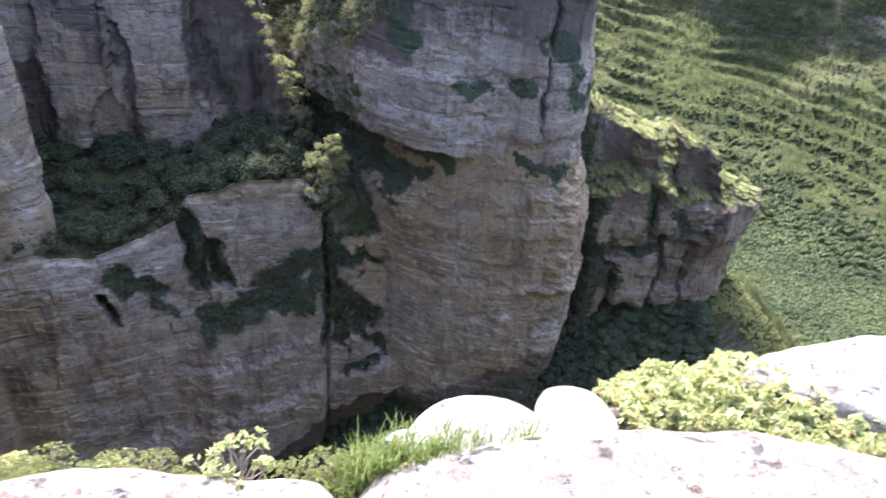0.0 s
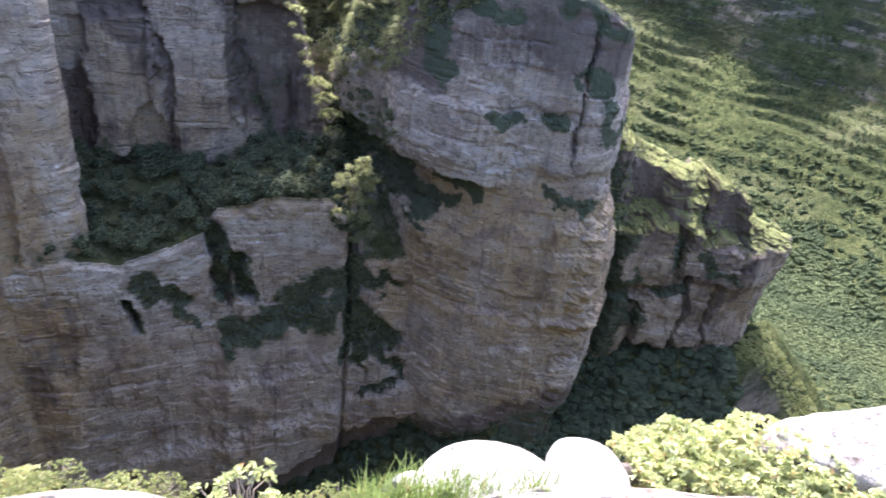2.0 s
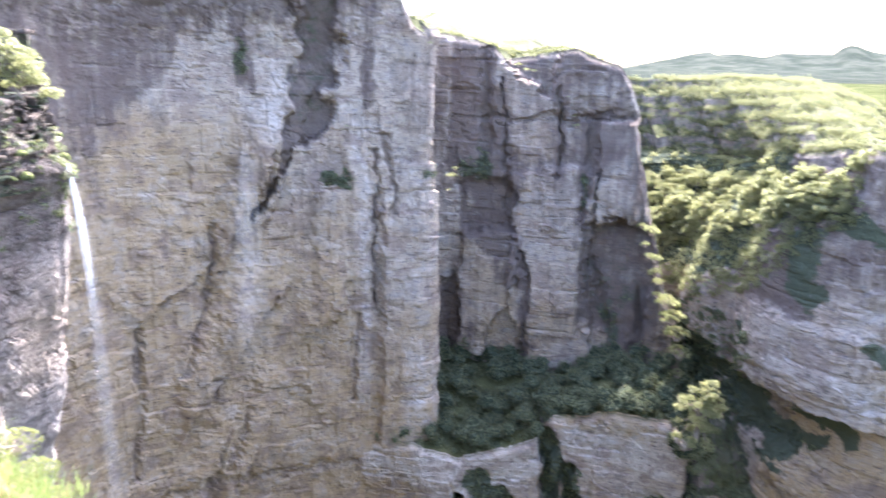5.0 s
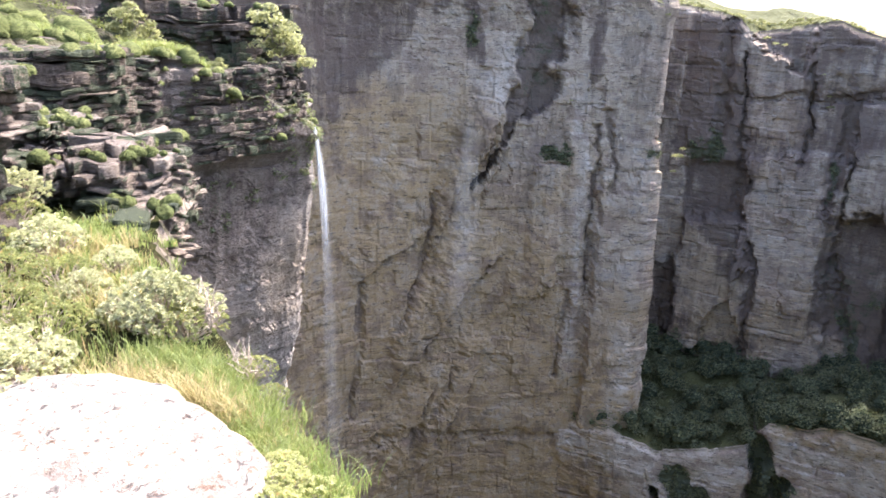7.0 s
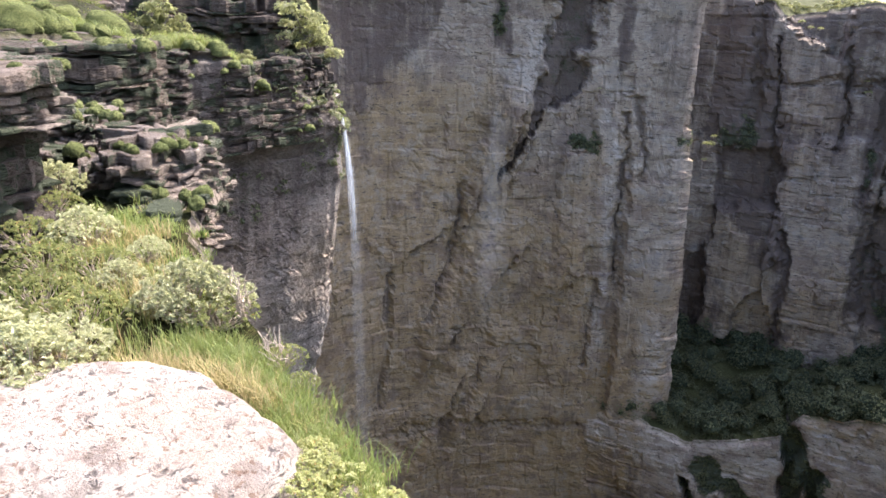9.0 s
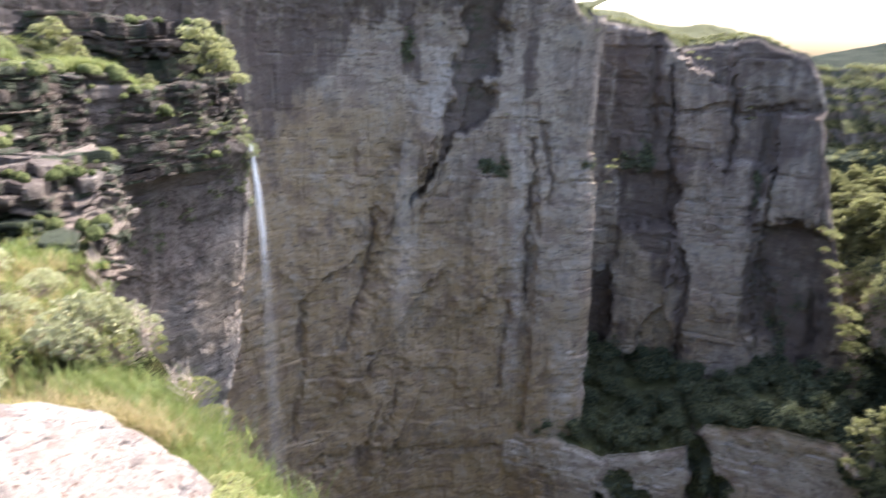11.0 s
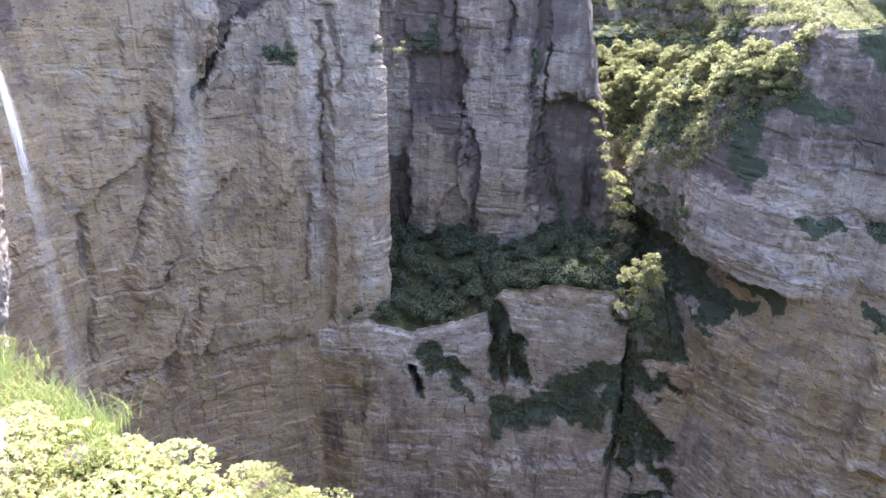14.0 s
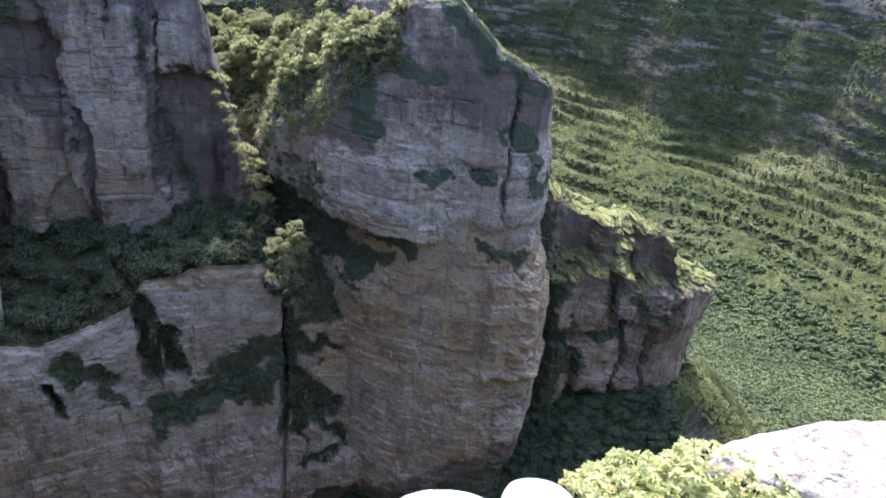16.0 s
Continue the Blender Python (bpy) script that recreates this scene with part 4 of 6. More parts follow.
PATH_RIDGE = [at(10, 186), at(14, 184), at(19, 190), at(24, 197), at(26.2, 203), at(27.7, 211), at(27.7, 224)]
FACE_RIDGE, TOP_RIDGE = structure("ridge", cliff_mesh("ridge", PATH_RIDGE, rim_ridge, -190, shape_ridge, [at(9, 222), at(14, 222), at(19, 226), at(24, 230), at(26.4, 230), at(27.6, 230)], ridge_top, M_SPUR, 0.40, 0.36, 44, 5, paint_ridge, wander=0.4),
                                  "stepped rock spur with a sunlit grassy crest")


# ---------------------------------------------------------------- the waterfall's own side: outcrop and recess wall
def rim_fall(b, u):
    return crest_line(interp(b, [-110, -90, -82, -75, -68, -63, -60.5, -59.2, -57], [1.2, 0.6, -0.2, -0.4, -0.9, -1.6, -2.4, -3.2, -3.4]), 0.16, u, 54, 1.5)


def shape_fall(b, z, u):
    o = 0.5 * fbm(u / 5, z / 7, 3, 52)
    o -= 0.6 * (1 - smooth(z, -4.2, -3.2))
    o -= 0.12 * np.maximum(-4.5 - z, 0)
    for zz, dp in ((-0.9, 0.25), (-1.5, 0.4), (-2.1, 0.3), (-2.7, 0.45), (-3.2, 0.3)):
        zl = zz + 0.12 * fbm(u / 2.5, u * 0, 3, int(-zz * 10))
        o -= dp * band(z, zl - 0.09, zl + 0.09, 0.06) * smooth(fbm(u / 1.3, z, 3, int(-zz * 20)), -0.4, 0.1)
        o += 0.45 * (zz + 2.2) * 0.12 * smooth(z, zl, zl + 0.1)
    return o


def paint_fall(b, z, u):
    n1 = fbm(u / 2.5, z / 1.6, 4, 121)
    # above the slanting line the wall is darkened like the shaded beds
    return {"pale": 0.12 * (1 - smooth(z + 0.16 * (-60 - b) + 0.8 * n1, -4.5, -3.5)) * smooth(b, -70, -64), "ochre": 0.12 + 0.25 * n1, "stain": smooth(z + 0.16 * (-60 - b), -4.9, -3.8) * 0.55 + 0.2 * n1, "moss": 0.72 * (smooth(z, -6, -3.5) * (0.42 + 0.7 * n1) * (1 - smooth(z, -2, -0.8) * 0.5))}


def fall_top(b, f, u, rim):
    k = f * 6 + 0.5 * fbm(u / 4, f * 5, 2, 85)
    lift = interp(b, [-100, -80, -66, -60, -57], [3.0, 2.6, 2.2, 0.5, -0.5])
    return rim + lift * (np.floor(k) + smooth(k - np.floor(k), 0.7, 0.95)) / 6


PATH_FALL = [at(-112, 15), at(-95, 15.5), at(-83, 17), at(-74, 18.8), at(-66, 21), at(-61, 22.8), at(-58.2, 24.2), at(-58.8, 27), at(-60.2, 40)]
FACE_FALL, TOP_FALL = structure("cliff_fall", cliff_mesh("cliff_fall", PATH_FALL, rim_fall, -42, shape_fall, [at(-112, 24), at(-90, 27), at(-75, 30), at(-65, 34), at(-61.5, 38), at(-61, 42)], fall_top, M_RECESS, 0.11, 0.15, 40, 6, paint_fall, 2, 1.0, 6.0, 2.2),
                                "dark layered outcrop and grey recess wall under the waterfall's lip")


# ---------------------------------------------------------------- the lookout's rock platform
def rim_near(b, u):
    return -2.05 + 0.06 * fbm(u / 0.5, u * 0, 3, 64)


PATH_NEAR = [(7, -2), (6, 2), (3.4, 2.55), (2.3, 2.4), (1.4, 2.08), (0.6, 1.92), (0, 1.76), (-0.7, 1.66), (-1.4, 1.60), (-2.0, 1.50), (-2.5, 1.42), (-3.0, 1.5), (-3.6, 1.75), (-4.7, 1.95), (-6.1, 2.1), (-7.9, 2.7), (-8.9, 3.5), (-9.9, 3.9), (-12.0, 3.7), (-14.5, 2.6), (-16, 0)]
FACE_NEAR, TOP_NEAR = structure("rock_platform", cliff_mesh("rock_platform", PATH_NEAR, rim_near, -14, lambda b, z, u: 0.10 * fbm(u / 0.8, z / 0.6, 3, 62) - 0.35 * np.maximum(-2.3 - z, 0) ** 0.5,
                                [(6, -7), (2, -8), (-2, -8), (-6, -8), (-12, -7)], lambda b, f, u, rim: rim + 0.05 * fbm(u / 0.3, f * 12, 4, 89) , M_SOIL, 0.05, 0.16, 40, 7, None, 2, 0.6, 12.0, 1.0, 0.1),
                                "rocky ground of the lookout at the brink, with soil between slabs", "rock")


# ---------------------------------------------------------------- tools for rocks and plants
def part(name, me, parent, label=""):
    ob = new(name, me)
    ob.parent = parent
    if label:
        ob["label"] = label
    return ob


def leaf_mesh(name, P, N, size, mat, rng, aspect=0.5, fold=0.18):
    """Many single leaves, each a folded blade about the middle rib, facing N."""
    n = len(P)
    N = N / (np.linalg.norm(N, axis=1)[:, None] + 1e-9)
    T = np.cross(N, rng.normal(size=(n, 3)))
    T /= np.linalg.norm(T, axis=1)[:, None] + 1e-9
    S = np.cross(N, T)
    size = np.broadcast_to(np.asarray(size, float), (n,))[:, None]
    w = size * aspect * 0.5
    tip, base = P + T * size * 0.5 - N * size * fold, P - T * size * 0.5
    a, b = P + S * w + N * size * fold * 0.5 + T * size * 0.06, P - S * w + N * size * fold * 0.5 + T * size * 0.06
    V = np.stack([base, a, tip, b], 1).reshape(-1, 3)
    F = np.arange(4 * n).reshape(n, 4)
    return mesh_of(name, V, F, mat, False)


def clump_leaves(C, R, m, rng, flat=0.85, low=-0.35):
    """Leaf places and facings on uneven domes round the centres C with radii R."""
    n = len(C)
    D = rng.normal(size=(n, m, 3))
    D /= np.linalg.norm(D, axis=2)[..., None]
    D[..., 2] = np.where(D[..., 2] < low, -D[..., 2], D[..., 2])
    k = rng.uniform(0.55, 1.08, (n, m, 1)) * (0.8 + 0.4 * hashed(np.floor(D[..., 0] * 2.2 + 9), np.floor(D[..., 1] * 2.2 + 9), np.floor(D[..., 2] * 2.2) + np.arange(n)[:, None] * 7)[..., None])
    P = C[:, None, :] + D * k * R[:, None, None] * np.array([1, 1, flat])
    N = D + rng.normal(size=D.shape) * 0.45 + np.array([0, 0, 0.35])
    return P.reshape(-1, 3), N.reshape(-1, 3)


def tube(name, runs, mat, sides=6):
    """Joined tapering limbs; runs: lists of (place, radius)."""
    V, F, k = [], [], 0
    for run in runs:
        pts = [Vector(p) for p, _ in run]
        for i, (p, r) in enumerate(run):
            d = (pts[min(i + 1, len(pts) - 1)] - pts[max(i - 1, 0)]).normalized()
            s = d.cross(Vector((0.3, 0.9, 0.2))).normalized()
            t = d.cross(s)
            for j in range(sides):
                a = 2 * math.pi * j / sides
                V.append(Vector(p) + (s * math.cos(a) + t * math.sin(a)) * r)
            if i:
                for j in range(sides):
                    a, b = k + (i - 1) * sides + j, k + (i - 1) * sides + (j + 1) % sides
                    F.append((a, b, b + sides, a + sides))
        k += len(run) * sides
    return mesh_of(name, np.array([tuple(v) for v in V]), np.array(F), mat, True)


def bent(a, b, n, wob, rng, r0, r1):
    """A limb from a to b as a wavering run of (place, radius)."""
    a, b = np.array(a, float), np.array(b, float)
    out = []
    for i in range(n + 1):
        f = i / n
        p = a + (b - a) * f + rng.normal(size=3) * wob * math.sin(math.pi * f)
        out.append((tuple(p), r0 + (r1 - r0) * f))
    return out


def slab_rock(name, outline, top, thick, seed, label, mat=None, dome=0.06, rough=1.0, category="rock", n_ring=26, n_round=96, tilt=(0, 0), soft=1.0):
    """A weathered slab or boulder: a plan outline with softened corners, a slightly domed top and undercut sides."""
    q, _, s = curve_points(list(outline) + [outline[0]], 0.02, 3 if soft > 0.5 else 1)
    k = np.linspace(0, s[-1], n_round, endpoint=False)
    q = np.stack([np.interp(k, s, q[:, 0]), np.interp(k, s, q[:, 1])], 1)
    c = q.mean(0)
    size = np.linalg.norm(q - c, axis=1).mean()
    rho = np.concatenate([np.linspace(0.0005, 0.86, n_ring), np.linspace(0.89, 1.0, 6), np.linspace(1.0, 0.9 if soft > 0.5 else 0.97, 7)[1:]])
    lip = soft * min(0.34 * thick, 0.12 * size + 0.02)
    drop = np.concatenate([np.zeros(n_ring), (np.linspace(0, 1, 6) ** 2.2) * lip, np.linspace(lip, thick, 7)[1:]])
    K, Rr = np.meshgrid(np.arange(n_round), rho, indexing="ij")
    Dp = np.repeat(drop[None], n_round, 0)
    X = c[0] + (q[:, None, 0] - c[0]) * Rr
    Y = c[1] + (q[:, None, 1] - c[1]) * Rr
    bed = 0.004 * rough * size * np.floor(4 * fbm(X / (0.5 * size), Y / (0.5 * size), 3, seed) + 2)
    Z = top + dome * (1 - Rr ** 2) - Dp + bed * (Dp < 0.5 * thick) * smooth(1 - Rr, 0, 0.2)
    Z = Z + rough * (0.03 * size * fbm(X / (0.3 * size), Y / (0.3 * size), 4, seed + 3) + 0.010 * fbm(X / 0.03, Y / 0.03, 3, seed + 5)) + tilt[0] * (X - c[0]) + tilt[1] * (Y - c[1])
    side = smooth(Dp, 0.2 * thick, thick)
    push = rough * 0.05 * size * fbm(K / 7.0, Dp / (0.3 * size), 3, seed + 7) * side
    X, Y = X + (X - c[0]) / size * push, Y + (Y - c[1]) / size * push
    edge = 1 + 0.03 * rough * fbm(K / 5.0, K * 0, 3, seed + 8) * smooth(Rr, 0.5, 1.0)
    X, Y = c[0] + (X - c[0]) * edge, c[1] + (Y - c[1]) * edge
    V = np.stack([X, Y, Z], -1)
    nv = V.shape[1]
    i = np.arange(n_round * nv).reshape(n_round, nv)
    i = np.vstack([i, i[:1]])
    F = np.stack([i[:-1, :-1], i[1:, :-1], i[1:, 1:], i[:-1, 1:]], -1).reshape(-1, 4)
    me = mesh_of(name, V.reshape(-1, 3), F if np.cross(q[1] - c, q[0] - c) > 0 else F[:, ::-1], mat or M_NEAR, True)
    me.update()
    return tagged(new(name, me), label, category)


def blob(cx, cy, rx, ry, seed, n=9, turn=0.0):
    """An uneven oval outline for a small rock."""
    r = random.Random(seed)
    out = []
    for k in range(n):
        a = 2 * math.pi * k / n
        f = r.uniform(0.82, 1.12)
        x, y = rx * f * math.cos(a), ry * f * math.sin(a)
        out.append((cx + x * math.cos(turn) - y * math.sin(turn), cy + x * math.sin(turn) + y * math.cos(turn)))
    return out


# ---------------------------------------------------------------- rocks at hand
slab_rock("rock_slab", [(-0.20, 1.40), (-0.09, 1.68), (0.14, 1.80), (0.42, 1.86), (0.77, 1.90), (1.19, 1.90), (1.55, 1.90), (1.95, 1.82), (2.6, 1.3), (2.7, 0.1), (1.8, -1.4), (0.3, -1.8), (-0.9, -1.3), (-0.62, 0.2), (-0.32, 1.05)],
          -1.80, 0.34, 11, "large sun-bleached rock slab with pinkish weathered patches", dome=0.035)
slab_rock("rock_slab", [(-1.55, 1.15), (-1.32, 1.42), (-1.06, 1.55), (-0.81, 1.54), (-0.54, 1.52), (-0.27, 1.56), (-0.12, 1.44), (-0.34, 0.9), (-0.7, 0.0), (-1.4, -0.4), (-1.75, 0.3)],
          -1.81, 0.3, 12, "low pale rock slab at the brink behind small plants", dome=0.02)
slab_rock("boulder", [(-0.05, 1.70), (0.06, 1.93), (0.24, 2.01), (0.42, 1.98), (0.55, 1.87), (0.56, 1.55), (0.2, 1.46)], -1.89, 0.31, 13, "smooth white-bleached boulder at the edge of a slab", M_BOULDER, dome=0.11, rough=0.3, soft=0.8)
slab_rock("boulder", [(-0.12, 1.68), (-0.06, 1.78), (0.04, 1.80), (0.09, 1.72), (0.0, 1.66)], -1.89, 0.2, 14, "small rounded pale stone in the grass", M_BOULDER, dome=0.05, rough=0.3, soft=1.2)
slab_rock("boulder", [(0.46, 1.80), (0.49, 2.00), (0.60, 2.04), (0.72, 2.01), (0.79, 1.86), (0.76, 1.62), (0.5, 1.62)], -1.845, 0.29, 15, "smooth pale boulder with a brown underside", M_BOULDER, dome=0.085, rough=0.3, soft=0.8)
slab_rock("rock_slab", [(1.25, 2.08), (1.36, 2.26), (1.62, 2.36), (1.95, 2.44), (2.30, 2.50), (3.0, 2.4), (3.4, 1.6), (2.7, 1.35), (1.98, 1.75), (1.6, 1.96)], -1.80, 0.32, 16, "broad bleached rock slab beyond a leafy hedge of shrubs", dome=0.05)
slab_rock("rock_slab", [(-3.86, 1.02), (-3.40, 1.26), (-2.89, 1.32), (-2.46, 1.29), (-2.26, 1.04), (-2.1, 0.6), (-2.3, -0.3), (-3.0, -0.8), (-3.9, -0.6), (-4.15, 0.2), (-4.1, 0.65)],
          -1.81, 0.34, 17, "broad bleached rock slab with pitted pinkish surface, ringed by grass", dome=0.03, rough=1.4)
for k, (x, y, rx, ry, top) in enumerate(((-2.55, 1.40, 0.10, 0.07, -1.93), (-2.26, 1.34, 0.12, 0.07, -1.95), (-3.05, 1.52, 0.12, 0.08, -1.98), (2.45, 1.7, 0.12, 0.08, -1.74), (0.78, 1.94, 0.06, 0.04, -1.90))):
    slab_rock("stone", blob(x, y, rx, ry, 40 + k), top, 0.16, 40 + k, "small broken stone of pale quartzite", M_LEDGE, 0.03, 0.8, "stone", 10, 40)


# ---------------------------------------------------------------- ledges of the near outcrop
def bedded_rock(seed, outline, z0, z1, thick, label, mat=None, jut=0.10, block=0.30, dip=(0.0, 0.0), batter=0.15):
    """Thin level beds lying on one another, each its own slab whose edge is broken into square blocks."""
    r = random.Random(seed)
    rock = new("rock_ledge")
    c = np.array(outline, float).mean(0)
    rock.location = (c[0], c[1], z0)
    q, _, s = curve_points(list(outline) + [outline[0]], 0.02, 1)
    n = int(s[-1] / 0.05)
    k = np.linspace(0, s[-1], n, endpoint=False)
    q = np.stack([np.interp(k, s, q[:, 0]), np.interp(k, s, q[:, 1])], 1) - c
    out = q / (np.linalg.norm(q, axis=1)[:, None] + 1e-9)
    z, bed = 0.0, 0
    corner = hashed(np.floor(k / (2.2 * block)), k * 0, k * 0 + seed + 31)
    while z < z1 - z0:
        t = thick * r.choice((0.35, 0.5, 0.8, 1.0, 1.4, 2.4))
        w = block * r.uniform(0.5, 1.8)
        cut = np.floor(k / w + r.uniform(0, 9) + 0.25 * fbm(k / (w * 1.3), k * 0, 2, seed + bed))
        push = jut * (hashed(cut, cut * 0 + bed, cut * 0 + seed) - 0.5) * 2 - 0.05 * r.random() - batter * z + 0.03 * fbm(k / 0.11, k * 0 + bed, 3, seed + 9) + 1.3 * jut * fbm(k / (3 * block), k * 0 + z / (5 * thick), 3, seed + 17)
        push = push - 2.2 * jut * (corner < 0.75 * (z / (z1 - z0)) ** 2 * (0.6 + 0.4 * r.random()))
        sag = 1.6 * thick * fbm(k / (2.5 * block), k * 0 + z / (9 * thick), 3, seed + 23)
        lift = 0.45 * t * (hashed(cut, cut * 0 + bed, cut * 0 + seed + 5) - 0.5)
        push = np.maximum(push, -0.6 * np.linalg.norm(q, axis=1))
        rings = []
        for d, h in ((-0.05, 0.0), (0.0, 0.12 * t), (0.006, 0.55 * t), (-0.004, 0.93 * t), (-0.02, t)):
            p = q + out * (push + d)[:, None]
            rings.append(np.c_[p, z + h + lift * (h > 0.5 * t) + sag + dip[0] * p[:, 0] + dip[1] * p[:, 1]])
        for f in (0.75, 0.45, 0.1):
            p = (q + out * push[:, None]) * f
            rings.append(np.c_[p, z + t + (lift + sag) * f + 0.02 * fbm(p[:, 0] / 0.2, p[:, 1] / 0.2, 3, seed + bed) + dip[0] * p[:, 0] + dip[1] * p[:, 1]])
        V = np.stack(rings, 1)
        i = np.arange(n * 8).reshape(n, 8)
        i = np.vstack([i, i[:1]])
        F = np.stack([i[:-1, :-1], i[1:, :-1], i[1:, 1:], i[:-1, 1:]], -1).reshape(-1, 4)
        ccw = np.sum(q[:, 0] * np.roll(q[:, 1], -1) - q[:, 1] * np.roll(q[:, 0], -1)) > 0
        part("rock_bed", mesh_of("rock_bed", V.reshape(-1, 3), F if ccw else F[:, ::-1], mat or M_LEDGE, False, {"moss": np.clip(0.42 + 0.8 * fbm(V[..., 0] / 0.5 + bed, V[..., 1] / 0.5, 3, seed), 0, 1)}), rock)
        z += t * 0.97
        bed += 1
    return tagged(rock, label, "rock ledge", "beds of the near outcrop")


bedded_rock(3, [at(-76.5, 8.9), at(-73, 8.8), at(-70, 9.3), at(-68.6, 10.2), at(-69.5, 11.0), at(-73, 11.4), at(-77, 11)], -2.35, -1.50, 0.060, "broken sunlit rock beds with cushion plants in the joints", None, 0.20, 0.20, (0.01, -0.02))
bedded_rock(4, [at(-74.6, 7.9), at(-71.5, 7.9), at(-70.0, 8.4), at(-69.4, 9.0), at(-71, 9.5), at(-75, 9.4)], -2.5, -1.96, 0.054, "low broken rock ledge above the drop", None, 0.18, 0.17)
bedded_rock(5, [at(-82, 10.8), at(-78, 10.9), at(-75.2, 11.6), at(-74.6, 12.8), at(-77, 13.6), at(-82, 13.4)], -2.2, -1.36, 0.066, "layered sunlit rock ledges with mossy joints", None, 0.20, 0.20)
bedded_rock(6, [at(-79, 9.3), at(-76.8, 9.2), at(-75.6, 9.8), at(-76.5, 10.6), at(-79, 10.4)], -2.2, -1.62, 0.054, "small mossy pile of rock beds in the scrub", None, 0.18, 0.16)
bedded_rock(7, [at(-100, 7.0), at(-86, 7.2), at(-80.9, 7.6), at(-80.6, 8.6), at(-86, 9.8), at(-100, 9.4)], -2.15, -0.86, 0.102, "dark undercut pillar of rock beds", M_OUTCROP_SHADED, 0.10, 0.5, batter=0.0)
bedded_rock(8, [at(-100, 6.6), at(-86, 6.9), at(-79.4, 7.4), at(-78.0, 8.4), at(-80, 9.6), at(-90, 10.4), at(-101, 9.8)], -0.90, -0.44, 0.078, "overhanging cap of rock beds with a mossy sunlit top", None, 0.14, 0.45, batter=0.25)
bedded_rock(9, [at(-83, 14.2), at(-76, 14.6), at(-72.5, 15.8), at(-72, 17.5), at(-78, 18), at(-84, 17)], -2.4, -0.55, 0.084, "dark layered rock ledges under bushes", M_OUTCROP_SHADED, 0.09, 0.3, batter=-0.04)
bedded_rock(11, [at(-74, 25), at(-68, 25.5), at(-64, 26), at(-60.5, 27.2), at(-60.1, 29), at(-64, 32), at(-74, 31)], -1.6, 0.75, 0.16, "dark upper tier of layered rock above the waterfall's lip", M_OUTCROP_SHADED, 0.28, 0.55, batter=0.06)
bedded_rock(12, [at(-64.6, 23.0), at(-62, 23.4), at(-60.2, 24.6), at(-59.6, 26), at(-61, 28), at(-65, 27)], -3.2, -1.15, 0.11, "broken dark rock beds at the waterfall's lip", M_OUTCROP_SHADED, 0.18, 0.35, batter=0.08)
bedded_rock(13, [at(-71, 20.0), at(-67, 20.6), at(-63.5, 21.8), at(-61.2, 23.0), at(-62, 24.6), at(-66, 24.6), at(-71, 23.6)], -3.6, -1.25, 0.10, "rock beds with small plants beside the waterfall, colour darkened for shade", M_OUTCROP_SHADED, 0.14, 0.45, batter=0.03)
bedded_rock(14, [at(-79, 17.4), at(-74, 18.2), at(-70.5, 19.2), at(-70, 21.4), at(-75, 21.6), at(-80, 20)], -3.0, -0.75, 0.09, "dark shaded rock beds under the mossy brow", M_OUTCROP_SHADED, 0.12, 0.4, batter=0.0)
bedded_rock(10, [at(-71.6, 10.9), at(-69.2, 11.2), at(-68.4, 12.0), at(-69.5, 12.8), at(-72.5, 12.4)], -2.9, -1.75, 0.072, "dark broken rock beds behind the sunlit ledge", M_OUTCROP_SHADED, 0.12, 0.22, batter=0.05)


# ---------------------------------------------------------------- waterfall
def water_material():
    m, n, l, bsdf = material("falling_water")
    pos = n.new("ShaderNodeNewGeometry").outputs["Position"]
    streak = noise_node(n, l, pos, 1.0, 4, 0.7, (5.0, 5.0, 0.25))
    bsdf.inputs["Base Color"].default_value = (0.92, 0.93, 0.94, 1)
    bsdf.inputs["Roughness"].default_value = 0.5
    l.new(maths(n, l, "MULTIPLY", attribute(n, "veil"), steps(n, l, streak, 0.22, 0.55), True), bsdf.inputs["Alpha"])
    return m


M_WATER = water_material()


def water_stream(parent, length, w0, w1, out, shift, dens, falloff, seed, name="stream"):
    """One strand: a curved, slightly cupped sheet that frays as it falls."""
    nz, nu = 160, 9
    Z, S = np.meshgrid(np.linspace(0, -length, nz), np.linspace(-1, 1, nu), indexing="ij")
    f = -Z / length
    W = w0 + (w1 - w0) * f ** 0.7
    X = out * (1 - np.exp(Z / 1.6)) + shift * f + 0.05 * w1 * fbm(Z / 1.5, Z * 0, 3, seed) + W * S
    Y = -W * 0.6 * (1 - S ** 2)
    veil = dens * (1 - S ** 2) * np.interp(-Z, *falloff) * (0.75 + 0.5 * fbm(Z / 2.0, S * 2, 3, seed + 5))
    return part(name, mesh_of(name, np.stack([X, Y, Z], -1).reshape(-1, 3), grid_faces(nz, nu), M_WATER, True, {"veil": np.clip(veil, 0, 1)}), parent)


fall = new("waterfall")
fall.location = (*at(-59.25, 23.9), -3.05)
fall.rotation_euler = (0, 0, radians(59))
FALLOFF = ([0, 0.8, 2.8, 3.9, 5.5, 12, 20], [1, 1, 0.9, 0.30, 0.13, 0.06, 0.0])
water_stream(fall, 22, 0.06, 0.42, 0.30, 0.05, 1.5, FALLOFF, 3)
water_stream(fall, 22, 0.08, 0.60, 0.34, 0.10, 0.4, FALLOFF, 5)
water_stream(fall, 22, 0.02, 0.10, 0.24, -0.05, 0.8, FALLOFF, 7)
tagged(fall, "thin white waterfall springing from the lip and dissolving into spray", "waterfall")
wisp = new("waterfall")
wisp.location = (*at(-46.6, 160), -16.0)
wisp.rotation_euler = (0, 0, radians(47))
